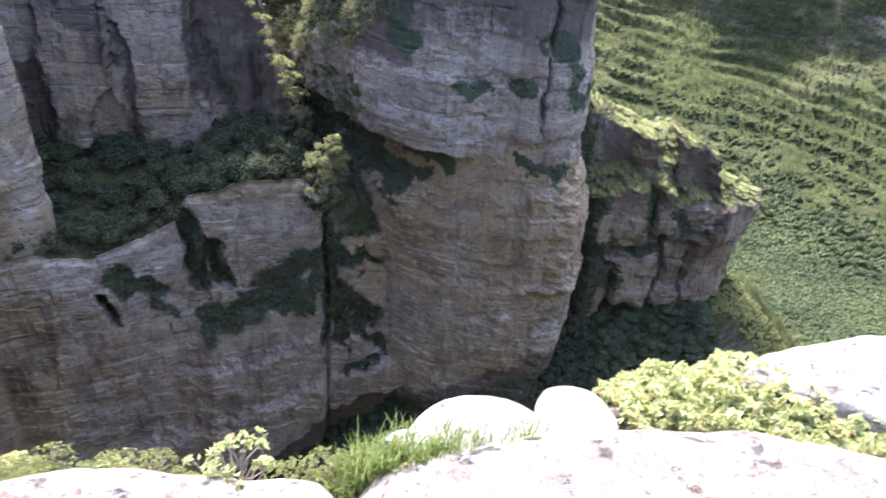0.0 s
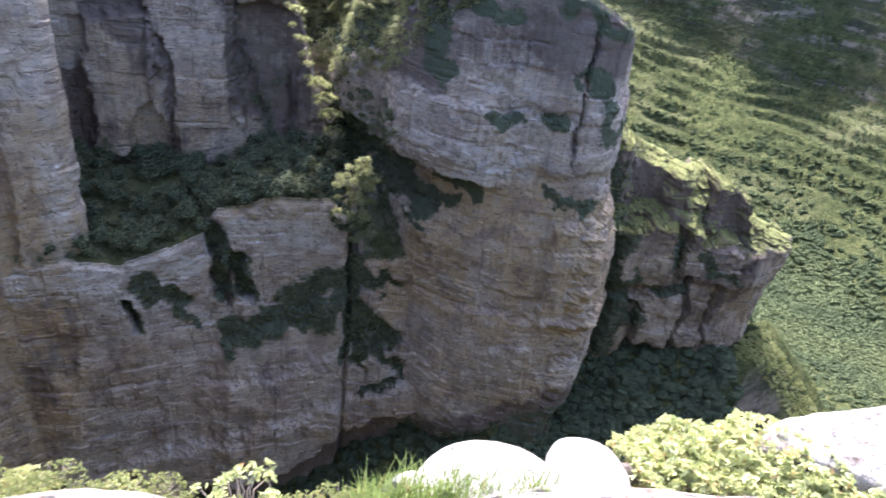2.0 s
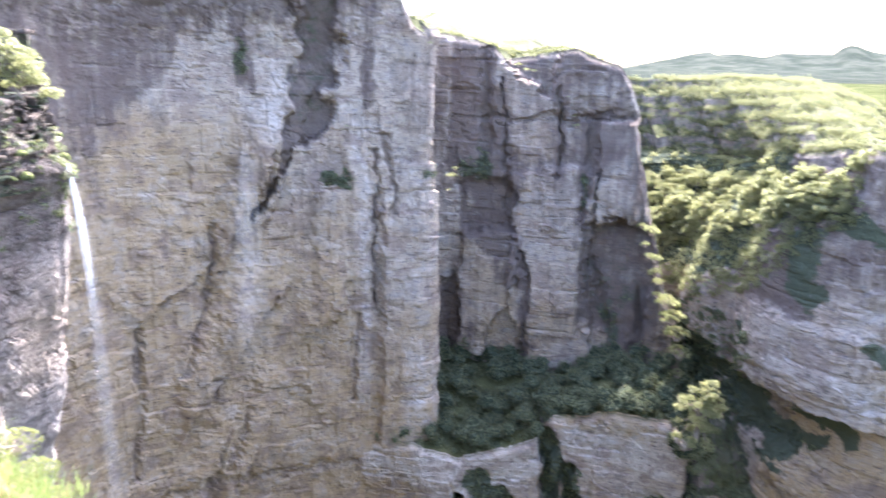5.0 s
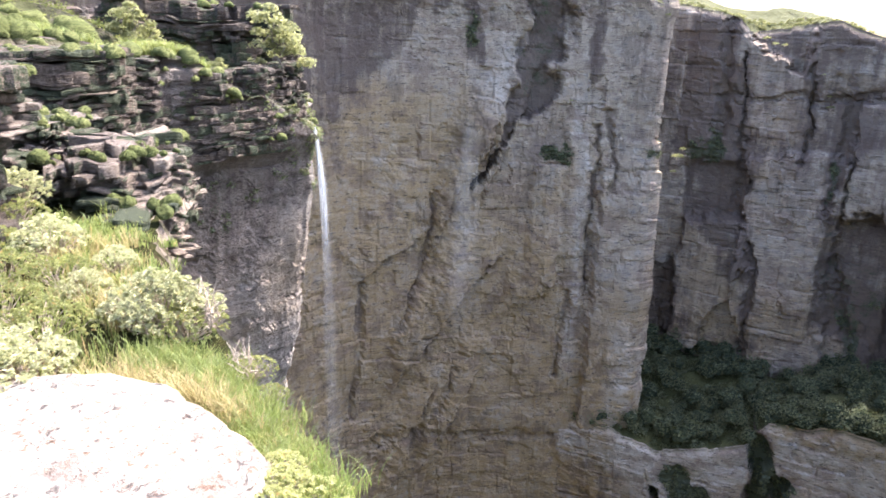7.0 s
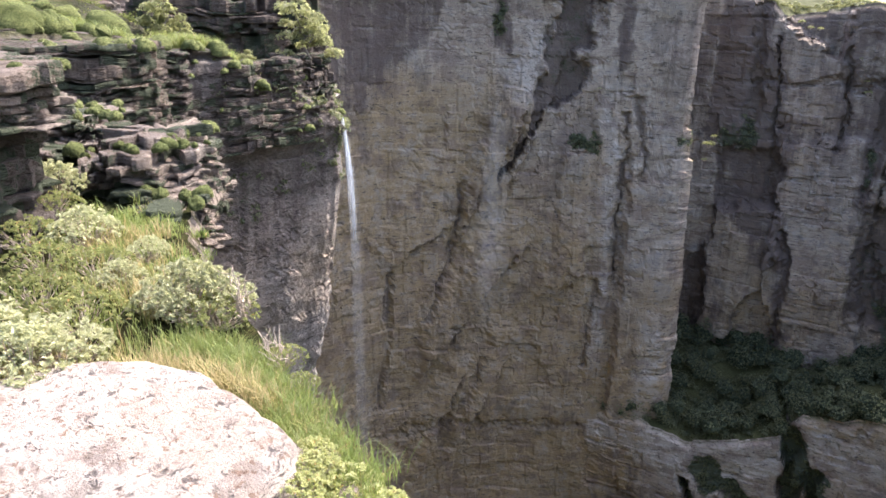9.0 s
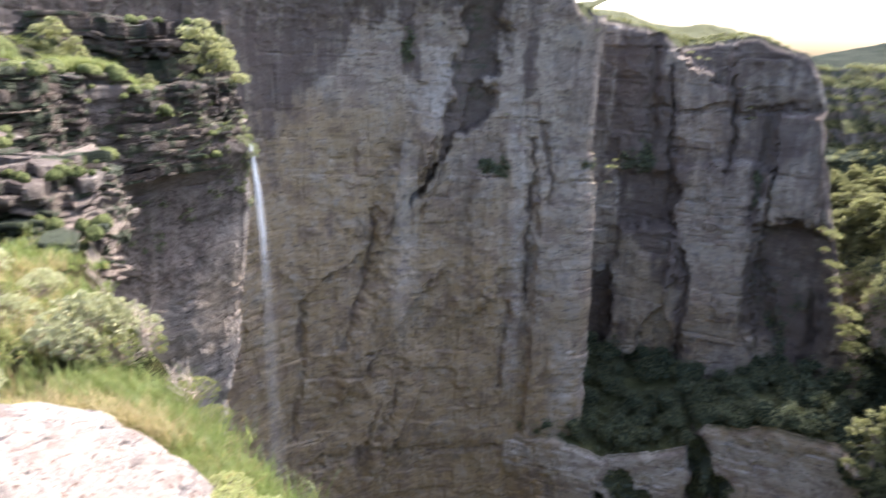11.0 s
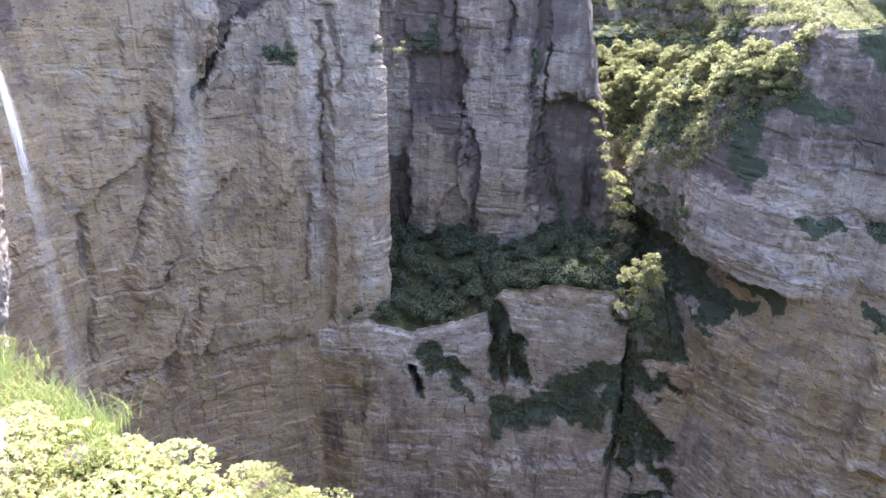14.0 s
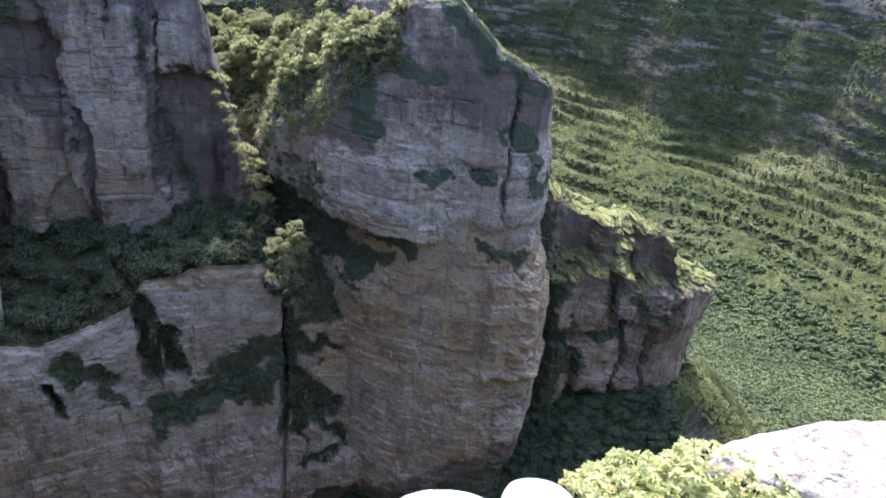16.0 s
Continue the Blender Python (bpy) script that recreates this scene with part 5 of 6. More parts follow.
water_stream(wisp, 58, 0.9, 3.8, -0.8, -2.0, 0.20, ([0, 6, 18, 40, 58], [0.0, 0.8, 1.0, 0.8, 0.0]), 9, "spray")
water_stream(wisp, 46, 0.5, 2.2, 0.6, 1.2, 0.12, ([0, 8, 20, 36, 46], [0.0, 0.6, 1.0, 0.7, 0.0]), 11, "spray")
tagged(wisp, "faint wisp of spray drifting down the back wall", "waterfall")


# ---------------------------------------------------------------- growth on the walls and benches
def scatter(name, centres, radii, leaves, size, mat, seed, label, category="bushes", flat=0.85):
    rng = np.random.default_rng(seed)
    P, N = clump_leaves(centres, radii, leaves, rng, flat)
    me = leaf_mesh(name, P, N, size * rng.uniform(0.6, 1.4, len(P)), mat, rng, 0.75)
    return tagged(new(name, me), label, category, kind="stuff")


def canopy(name, C, R, mat, seed, label, category, nu=9, nv=5, tall=0.9):
    """Joined lumpy crowns, each a knobbly dome open at its foot."""
    g = np.random.default_rng(seed)
    n = len(C)
    A, E = np.meshgrid(np.arange(nu) / nu * 2 * math.pi, np.linspace(-0.5, 0.5 * math.pi, nv), indexing="ij")
    D = np.stack([np.cos(A) * np.cos(E), np.sin(A) * np.cos(E), np.sin(E) * tall], -1).reshape(1, -1, 3)
    k = R[:, None] * (1 + g.uniform(-0.28, 0.22, (n, nu * nv)))
    turn = g.uniform(0, 2 * math.pi, n)[:, None]
    X = D[..., 0] * np.cos(turn) - D[..., 1] * np.sin(turn)
    Y = D[..., 0] * np.sin(turn) + D[..., 1] * np.cos(turn)
    V = C[:, None, :] + np.stack([X * k, Y * k, np.broadcast_to(D[..., 2], X.shape) * k], -1)
    i = np.arange(nu * nv).reshape(nu, nv)
    i = np.vstack([i, i[:1]])
    F = np.stack([i[:-1, :-1], i[1:, :-1], i[1:, 1:], i[:-1, 1:]], -1).reshape(-1, 4)
    F = (F[None] + np.arange(n)[:, None, None] * nu * nv).reshape(-1, 4)
    return tagged(new(name, mesh_of(name, V.reshape(-1, 3), F, mat, False)), label, category, kind="stuff")


def pick(grid, n, rng, keep=None):
    """n places of a grid of points, where keep is true."""
    pts = grid.reshape(-1, 3)
    if keep is not None:
        pts = pts[keep.reshape(-1)]
    return pts[rng.integers(0, len(pts), n)]


def bearing(p):
    return np.degrees(np.arctan2(p[..., 0], p[..., 1]))


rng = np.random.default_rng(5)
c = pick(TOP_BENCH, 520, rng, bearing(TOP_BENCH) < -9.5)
scatter("bench_bushes", c + [0, 0, 0.4], rng.uniform(0.8, 1.4, len(c)), 60, 0.5, M_LEAF_SHADED, 21, "dense bushes filling the shaded bench, leaf green darkened for the shade")
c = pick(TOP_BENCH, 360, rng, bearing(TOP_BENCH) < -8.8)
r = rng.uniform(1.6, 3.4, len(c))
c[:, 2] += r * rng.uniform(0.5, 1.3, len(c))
# dark domes added under the leaves stand for the crowns' inner shade
canopy("bench_trees", c, r * 0.68, M_CANOPY_SHADED, 40, "dark filler domes inside the bench trees, in place of inner shade", "trees", 14, 8)
scatter("bench_trees", c, r, 190, 0.5, M_LEAF_SHADED, 39, "crowded tree crowns on the shaded bench, leaves darkened for the shade", "trees", 0.95)
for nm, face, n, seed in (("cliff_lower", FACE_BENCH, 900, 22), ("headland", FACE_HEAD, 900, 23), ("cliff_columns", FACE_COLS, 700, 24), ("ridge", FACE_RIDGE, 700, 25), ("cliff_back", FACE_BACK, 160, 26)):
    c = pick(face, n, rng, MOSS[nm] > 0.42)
    scatter("hanging_plants", c, rng.uniform(0.35, 1.1, n), 24, 0.5, M_LEAF_SHADED, seed, "plants clinging to damp ledges of the wall, darkened for its shade", "plants")
thick_growth = fbm(TOP_HEAD[..., 0] / 9, TOP_HEAD[..., 1] / 9, 4, 66)
c = pick(TOP_HEAD, 5600, rng, (np.hypot(TOP_HEAD[..., 0], TOP_HEAD[..., 1]) < 278) & (thick_growth > np.interp(bearing(TOP_HEAD), [-8, 2], [-0.35, -0.22])))
scatter("headland_bushes", c + [0, 0, 0.2], rng.uniform(0.4, 1.7, len(c)) * np.where(bearing(c) < 0, 1.25, 0.8), 38, 0.42, M_LEAF_SCRUB, 27, "sunlit scrub covering the stepped top of the headland", "scrub")
flank = (bearing(FACE_HEAD) < 0.5) & (bearing(FACE_HEAD) > -15) & (FACE_HEAD[..., 2] > np.interp(bearing(FACE_HEAD), [-14, -12, -7, -3, 0.5, 2], [-64, -61, -53, -36, -28, -20])) & (FACE_HEAD[..., 2] < np.where(bearing(FACE_HEAD) < -5, -6, -24))
c = pick(FACE_HEAD, 1500, rng, flank)
scatter("shoulder_bushes", c + [0, 0, 0.3], rng.uniform(0.6, 1.9, len(c)), 50, 0.45, M_LEAF_TREE, 37, "sunlit bushes between trees on the headland's shoulder")
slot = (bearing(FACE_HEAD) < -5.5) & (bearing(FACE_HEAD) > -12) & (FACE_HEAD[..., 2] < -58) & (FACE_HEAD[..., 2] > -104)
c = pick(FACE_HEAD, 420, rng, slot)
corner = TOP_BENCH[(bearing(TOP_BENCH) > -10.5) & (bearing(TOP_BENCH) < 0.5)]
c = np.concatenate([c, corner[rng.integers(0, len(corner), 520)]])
scatter("slot_bushes", c, rng.uniform(0.6, 1.7, len(c)), 50, 0.5, M_LEAF_SHADED, 36, "bushes crowding the shaded slot beside the headland, darkened for the shade")
edge = TOP_HEAD[:, :4][(bearing(TOP_HEAD[:, :4]) > -8) & (bearing(TOP_HEAD[:, :4]) < 13)]
c = edge[rng.integers(0, len(edge), 420)]
scatter("rim_scrub", c, rng.uniform(0.35, 1.0, len(c)), 30, 0.4, M_LEAF_SCRUB, 47, "low scrub along the headland's edge", "scrub")
step = np.gradient(np.hypot(FACE_RIDGE[..., 0], FACE_RIDGE[..., 1]), axis=1)
flat = (step > 0.42) & (FACE_RIDGE[..., 2] > -96) & (fbm(FACE_RIDGE[..., 0] / 4, FACE_RIDGE[..., 1] / 4, 3, 67) > -0.1)
c = np.concatenate([pick(FACE_RIDGE, 620, rng, flat), pick(TOP_RIDGE[:, :6], 200, rng)])
scatter("ridge_scrub", c, rng.uniform(0.2, 0.65, len(c)), 24, 0.28, M_LEAF_SCRUB, 28, "low sunlit scrub and grass on the spur's crest", "scrub")
for grid, n, seed in ((TOP_BACK[:, :7], 420, 29), (TOP_COLS[:, :7], 420, 30)):
    c = pick(grid, n, rng)
    scatter("rim_scrub", c, rng.uniform(0.4, 1.1, n), 28, 0.45, M_LEAF_SCRUB, seed, "low scrub along the plateau's rim", "scrub")


def ground_places(n, b0, b1, r0, r1, seed, keep):
    g = np.random.default_rng(seed)
    b, r = g.uniform(b0, b1, n * 4), np.sqrt(g.uniform(r0 ** 2, r1 ** 2, n * 4))
    ok = keep(b, r, g)
    b, r = b[ok][:n], r[ok][:n]
    return np.stack([r * np.sin(np.radians(b)), r * np.cos(np.radians(b)), valley_height(b, r)], -1)


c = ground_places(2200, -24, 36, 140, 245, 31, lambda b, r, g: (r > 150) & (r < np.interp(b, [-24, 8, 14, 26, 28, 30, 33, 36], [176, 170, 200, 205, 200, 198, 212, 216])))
canopy("talus_bushes", c, rng.uniform(0.9, 2.6, len(c)), M_CANOPY_SHADED, 32, "bushes on the talus at the foot of the walls, darkened for shade", "bushes", 8, 4)
def on_spur(b, r, g):
    return np.abs(r - np.interp(b, [26, 29, 33, 38, 46], [203, 216, 232, 240, 250]) + 4) < 7


c = ground_places(900, 27.5, 37, 195, 250, 36, on_spur)
scatter("talus_scrub", c, rng.uniform(0.5, 1.0, len(c)), 30, 0.4, M_LEAF_OLIVE, 38, "sunlit low scrub on the crest of the talus spur", "scrub", 0.6)


def on_riser(b, r, g):
    """Woods fill the valley's bottom; higher up they keep to the steep steps between the open treads."""
    past = r - np.interp(b, [12, 23, 37], [640, 600, 520])
    rise = valley_height(b, r + 3) - valley_height(b, r - 3)
    return (past < 40 + 40 * fbm(b / 2, r / 40, 3, 38)) | ((rise > 3.2) & (g.uniform(0, 1, len(b)) < 0.8)) | (g.uniform(0, 1, len(b)) < 0.10)


c = ground_places(16000, 9, 46, 440, 1000, 33, on_riser)
c = np.concatenate([c, ground_places(2600, 25, 50, 262, 520, 35, lambda b, r, g: r > np.interp(b, [25, 33, 50], [240, 262, 270]))])
canopy("valley_woods", c, rng.uniform(1.2, 3.4, len(c)) * np.interp(c[:, 2], [-262, -235, -200], [1.25, 0.9, 0.55]), M_CANOPY_FAR, 34, "green woods and scrub on the terraced far valley side", "woods", 7, 4)


# ---------------------------------------------------------------- trees
def make_tree(seed, height, spread, label, mat, place, leaf=0.45, clumps=16, per=70, lump=(0.22, 0.42), low=0.5):
    g = np.random.default_rng(seed)
    tree = new("tree")
    runs = [bent((0, 0, -0.6), (0.2, 0, height * 0.55), 5, 0.12, g, height * 0.028, height * 0.016)]
    C, R = [], []
    for k in range(clumps):
        a = g.uniform(0, 2 * math.pi)
        d = spread * math.sqrt(g.uniform(0, 1))
        tip = (d * math.cos(a), d * math.sin(a), height * (g.uniform(low, 0.98) - 0.25 * (d / spread) ** 2))
        C.append(tip)
        R.append(spread * g.uniform(*lump))
        if k % 2 == 0:
            runs.append(bent((0.1, 0, height * g.uniform(0.2, 0.5)), tip, 4, 0.15, g, height * 0.012, height * 0.004))
    part("trunk", tube("trunk", runs, M_BARK), tree)
    P, N = clump_leaves(np.array(C), np.array(R), per, g, 0.75)
    part("crown", leaf_mesh("crown", P, N, leaf * g.uniform(0.6, 1.4, len(P)), mat, g, 0.6), tree)
    tree.matrix_basis = place
    return tagged(tree, label, "tree")


def top_place(grid, b, f):
    """A place on a cliff's top by bearing and the part of the way back."""
    col = grid[:, min(int(f * grid.shape[1]), grid.shape[1] - 1)]
    return col[np.argmin(np.abs(bearing(col) - b))]


def shoulder(b, f):
    """A place on the headland's wooded shoulder: f from its lower lip (0) to the top (1)."""
    low = np.interp(b, [-14, -12, -7, -3, 0.5, 2], [-60, -57, -50, -34, -27, -20])
    col = FACE_HEAD[np.argmin(np.abs(bearing(FACE_HEAD[:, -1]) - b) + 1000 * (FACE_HEAD[:, -1, 1] > 262))]
    k = np.argmin(np.abs(col[:, 2] - (low + f * (col[-1, 2] - low))))
    return col[k]


T1 = make_tree(1, 7.0, 3.6, "broad-crowned sunlit tree on the headland's shoulder", M_LEAF_TREE, Matrix.Translation(shoulder(-9, 0.4)), 0.5, 18, 80)
T2 = make_tree(2, 5.0, 3.0, "rounded sunlit tree on the headland's shoulder", M_LEAF_TREE, Matrix.Translation(shoulder(-11.5, 0.3)), 0.5, 16, 80)
T3 = make_tree(3, 6.0, 3.3, "spreading sunlit tree above the overhang", M_LEAF_TREE, Matrix.Translation(shoulder(-6.5, 0.2)), 0.5, 16, 80)
for t in (T1, T2, T3):
    t["group"] = "trees on the headland"
g = random.Random(8)
for k in range(104):
    b = -13.4 + 14.0 * ((k * 0.618) % 1.0)
    f = g.uniform(0.0, 0.75) ** 1.2
    s = g.uniform(0.6, 1.1)
    copy_thing((T1, T2, T3)[k % 3], Matrix.Translation(shoulder(b, f) - Vector((0, 0, 1.2 * s))) @ pose(0, 0, 0, 0, 0, g.uniform(0, 360)) @ Matrix.Scale(s, 4))
T4 = make_tree(4, 9.0, 5.4, "dense rounded sunlit tree bulging from the headland's shoulder", M_LEAF_TREE, Matrix.Translation(shoulder(-9.5, 0.15)), 0.55, 46, 90, (0.13, 0.26))
T4["group"] = "trees on the headland"
for b, f, s in ((-13.4, 0.22, 0.8), (-12.6, 0.42, 0.9), (-11.6, 0.2, 1.0), (-11.0, 0.5, 1.0), (-8.4, 0.38, 1.05), (-7.6, 0.12, 0.85), (-6.4, 0.3, 1.0), (-5.4, 0.15, 0.7), (-4.6, 0.45, 0.85), (-3.4, 0.25, 0.75), (-2.2, 0.4, 0.7), (-1.0, 0.4, 0.55), (-10.0, 0.7, 0.9), (-13.0, 0.65, 0.8), (-7.2, 0.65, 0.8)):
    copy_thing(T4, Matrix.Translation(shoulder(b, f) - Vector((0, 0, 2.6 * s))) @ pose(0, 0, 0, 0, 0, g.uniform(0, 360)) @ Matrix.Scale(s, 4))
for k in range(16):
    s = g.uniform(0.55, 0.9)
    copy_thing((T1, T2, T3)[k % 3], Matrix.Translation(shoulder(-11.8 + 0.2 * k, g.uniform(-0.12, 0.12)) - Vector((0, 0, 2.2 * s))) @ pose(0, 0, 0, 0, 0, g.uniform(0, 360)) @ Matrix.Scale(s, 4))
make_tree(5, 15.0, 5.2, "tall sunlit tree standing in the shaded gully", M_LEAF_TREE, Matrix.Translation((*at(-8.6, 157.5), -82)), 0.6, 54, 110, (0.16, 0.34), 0.12)
make_tree(6, 9.0, 3.2, "slender shaded tree below the gully", M_LEAF_SHADED, Matrix.Translation((*at(-7.8, 160), -95)), 0.5, 14, 70)


def make_shrub(name, seed, radius, height, leaves, leaf, mat, label, place, stems=9, aspect=0.45, category="shrub"):
    """A low leafy dome on several stems, its leaves set in rosettes."""
    g = np.random.default_rng(seed)
    shrub = new(name)
    runs, P, N = [], [], []
    tips = max(6, leaves // 9)
    for k in range(tips):
        a, d = g.uniform(0, 2 * math.pi), radius * math.sqrt(g.uniform(0, 1))
        top = height * (1 - 0.55 * (d / radius) ** 2) * g.uniform(0.72, 1.05)
        tip = np.array((d * math.cos(a), d * math.sin(a), top))
        if k < stems * 4:
            runs.append(bent((0.15 * d * math.cos(a), 0.15 * d * math.sin(a), -0.05 * height), tip, 4, 0.03 * radius, g, 0.016 * radius, 0.006 * radius))
        for j in range(9):
            out = np.array((math.cos(a) * d / radius, math.sin(a) * d / radius, 0.8)) + g.normal(size=3) * 0.7
            out /= np.linalg.norm(out)
            P.append(tip + out * leaf * 0.55)
            N.append(np.cross(out, g.normal(size=3)) + np.array((0, 0, 0.9)))
    part("stem", tube("stem", runs, M_TWIG, 5), shrub)
    part("leaves", leaf_mesh("leaves", np.array(P), np.array(N), leaf * g.uniform(0.7, 1.25, len(P)), mat, g, aspect), shrub)
    shrub.matrix_basis = place
    return tagged(shrub, label, category)


# sunlit tufts on ledges of the great walls
TUFT = make_shrub("shrub", 11, 1.3, 1.6, 260, 0.45, M_LEAF_TREE, "sunlit tuft of plants on a ledge of the wall", Matrix.Translation((*at(-30.3, 172.0), -27.0)), 6)
TUFT["group"] = "tufts on the walls"
for b, r, z, s in ((-30.0, 172.6, -24.0, 0.8), (-30.5, 171.6, -29.5, 0.7), (-20.4, 192.6, -14.5, 1.0), (-20.6, 192.4, -11.5, 0.6), (-21.2, 192.8, -6.5, 0.5), (-32.2, 170.5, 5.5, 0.7), (-25.2, 195, 0.5, 0.9), (-24.6, 195.5, -1.0, 0.8), (-24.0, 195.5, -2.0, 0.7), (-38.8, 167.5, -14, 0.5),
                    (-14.0, 186.5, -42, 1.1), (-13.7, 186, -47, 1.2), (-13.2, 185.4, -52, 1.2), (-12.8, 184.8, -57, 1.3), (-12.3, 184.2, -61, 1.4), (-11.8, 183.6, -65, 1.4), (-11.3, 183, -69, 1.5), (-10.9, 182, -73, 1.5), (-10.6, 180, -77, 1.4),
                    (-14.6, 188.8, -40, 0.8), (-14.2, 188.2, -45, 0.9), (-13.6, 187.5, -50, 0.8), (-13.0, 187, -55, 0.9), (-12.5, 186.5, -60, 0.8), (-12.0, 186, -64, 1.0), (-11.6, 185.5, -68, 1.0)):
    k = hashed(np.array(int(-z * 7)), np.array(int(-b * 13)))
    copy_thing(TUFT, Matrix.Translation((*at(b + 0.5 * (k - 0.5) * (b > -15), r), z + 2 * (k - 0.5))) @ pose(0, 0, 0, 0, 0, 360 * k) @ Matrix.Scale(s * (0.7 + 1.1 * k * (b > -15)), 4))

# ---------------------------------------------------------------- plants at hand
NEARZ = -2.0
H1 = make_shrub("shrub", 31, 0.25, 0.24, 1250, 0.038, M_LEAF_SHRUB, "leafy yellow-green shrub with reddish shoots between rock slabs", Matrix.Translation((0.95, 1.98, NEARZ - 0.08)))
H1["group"] = "shrubs between the slabs"
for x, y, s, a in ((1.10, 2.06, 1.1, 50), (1.28, 2.04, 1.15, 110), (1.46, 1.98, 1.05, 200), (1.62, 1.90, 0.95, 260), (1.76, 1.80, 0.9, 310), (1.34, 1.90, 0.75, 20), (1.12, 1.92, 0.8, 75), (1.90, 1.70, 0.75, 95), (1.62, 2.06, 0.8, 170), (1.0, 2.02, 0.95, 222), (1.38, 2.10, 1.0, 333), (1.2, 1.98, 0.9, 12), (1.54, 1.9, 0.85, 66), (1.72, 1.94, 0.8, 144)):
    copy_thing(H1, Matrix.Translation((x, y, NEARZ - 0.10 + 0.08 * (x > 1.3))) @ pose(0, 0, 0, 0, 0, a) @ Matrix.Scale(s, 4))
L1 = make_shrub("shrub", 32, 0.34, 0.42, 1700, 0.042, M_LEAF_PALE, "silvery grey-green shrub on the brink among grasses", Matrix.Translation((-4.62, 1.62, NEARZ - 0.05)), 14)
L1["group"] = "shrubs on the brink"
for x, y, s, a in ((-4.75, 1.52, 1.0, 15), (-4.18, 0.42, 1.0, 60), (-4.35, 0.62, 0.9, 160), (-4.7, 0.25, 1.1, 260), (-5.2, 1.7, 0.4, 70), (-4.95, 1.35, 0.5, 30), (-2.02, 1.38, 0.48, 120), (-1.75, 1.40, 0.48, 200), (-1.52, 1.38, 0.5, 250), (-1.62, 1.22, 0.45, 280), (-1.85, 1.25, 0.6, 20), (-2.0, 1.1, 0.55, 150), (-2.32, 1.36, 0.55, 310), (-2.2, 1.16, 0.4, 70), (-2.3, 1.26, 0.5, 170), (-1.25, 1.50, 0.36, 15), (-0.35, 1.55, 0.30, 85), (-0.5, 1.52, 0.26, 185), (-4.3, -0.1, 0.95, 140), (-4.5, 0.35, 0.9, 220), (-6.2, 1.7, 0.55, 330), (-6.9, 1.35, 0.95, 45), (-5.6, 1.3, 0.6, 15), (-9.0, 1.5, 1.15, 260), (-1.62, 1.62, 0.3, 33), (-1.02, 1.66, 0.2, 44), (-1.35, 1.64, 0.24, 100), (-1.9, 1.52, 0.45, 290), (-2.15, 1.42, 0.45, 10)):
    copy_thing(L1 if x < -2.5 else H1, Matrix.Translation((x, y, NEARZ - (0.03 if x < -2.5 else 0.08))) @ pose(0, 0, 0, 0, 0, a) @ Matrix.Scale(s * (1.0 if x < -2.5 else 1.4), 4))
for x, y, s, a in ((-2.20, 1.03, 0.42, 40), (-2.30, 1.15, 0.5, 95), (-2.12, 0.90, 0.45, 210), (-2.41, 1.27, 0.5, 5), (-2.54, 1.33, 0.45, 130)):
    copy_thing(H1, Matrix.Translation((x, y, NEARZ + 0.06)) @ pose(0, 0, 0, 0, 0, a) @ Matrix.Scale(s, 4))
Y1 = make_shrub("shrub", 33, 0.36, 0.28, 1700, 0.032, M_LEAF_OLIVE, "low yellow-green shrub among grasses on the brink", Matrix.Translation((-4.9, 0.85, NEARZ)))
Y1["group"] = "shrubs on the brink"
for x, y, s, a in ((-5.5, 0.7, 1.0, 80), (-6.0, 1.2, 0.9, 160), (-2.75, 1.45, 0.3, 230), (-0.95, 1.52, 0.3, 20), (-0.72, 1.5, 0.22, 90), (-1.12, 1.5, 0.25, 160), (-1.4, 1.46, 0.25, 240), (-8.2, 1.3, 1.0, 200), (-7.2, 0.9, 1.0, 10), (-6.4, 0.9, 0.9, 60), (-1.2, 1.62, 0.26, 300), (-0.85, 1.64, 0.22, 140), (-1.5, 1.6, 0.28, 75), (-0.2, 1.66, 0.2, 60), (-4.4, 1.62, 0.8, 200), (-3.3, 1.66, 0.32, 100), (-3.0, 1.6, 0.26, 40), (-3.62, 1.72, 0.42, 210), (-2.75, 1.52, 0.24, 300), (-0.36, 1.58, 0.34, 30), (-0.27, 1.62, 0.36, 130), (-0.18, 1.64, 0.3, 250)) + tuple((-1.46 + 0.062 * k, 1.47 + 0.11 * ((k * 0.618) % 1), 0.26 + 0.12 * ((k * 0.37) % 1), 47 * k) for k in range(15)):
    copy_thing(Y1, Matrix.Translation((x, y, NEARZ + (-0.02 if -1.5 < x < -0.5 and y < 1.6 else 0))) @ pose(0, 0, 0, 0, 0, a) @ Matrix.Scale(s, 4))


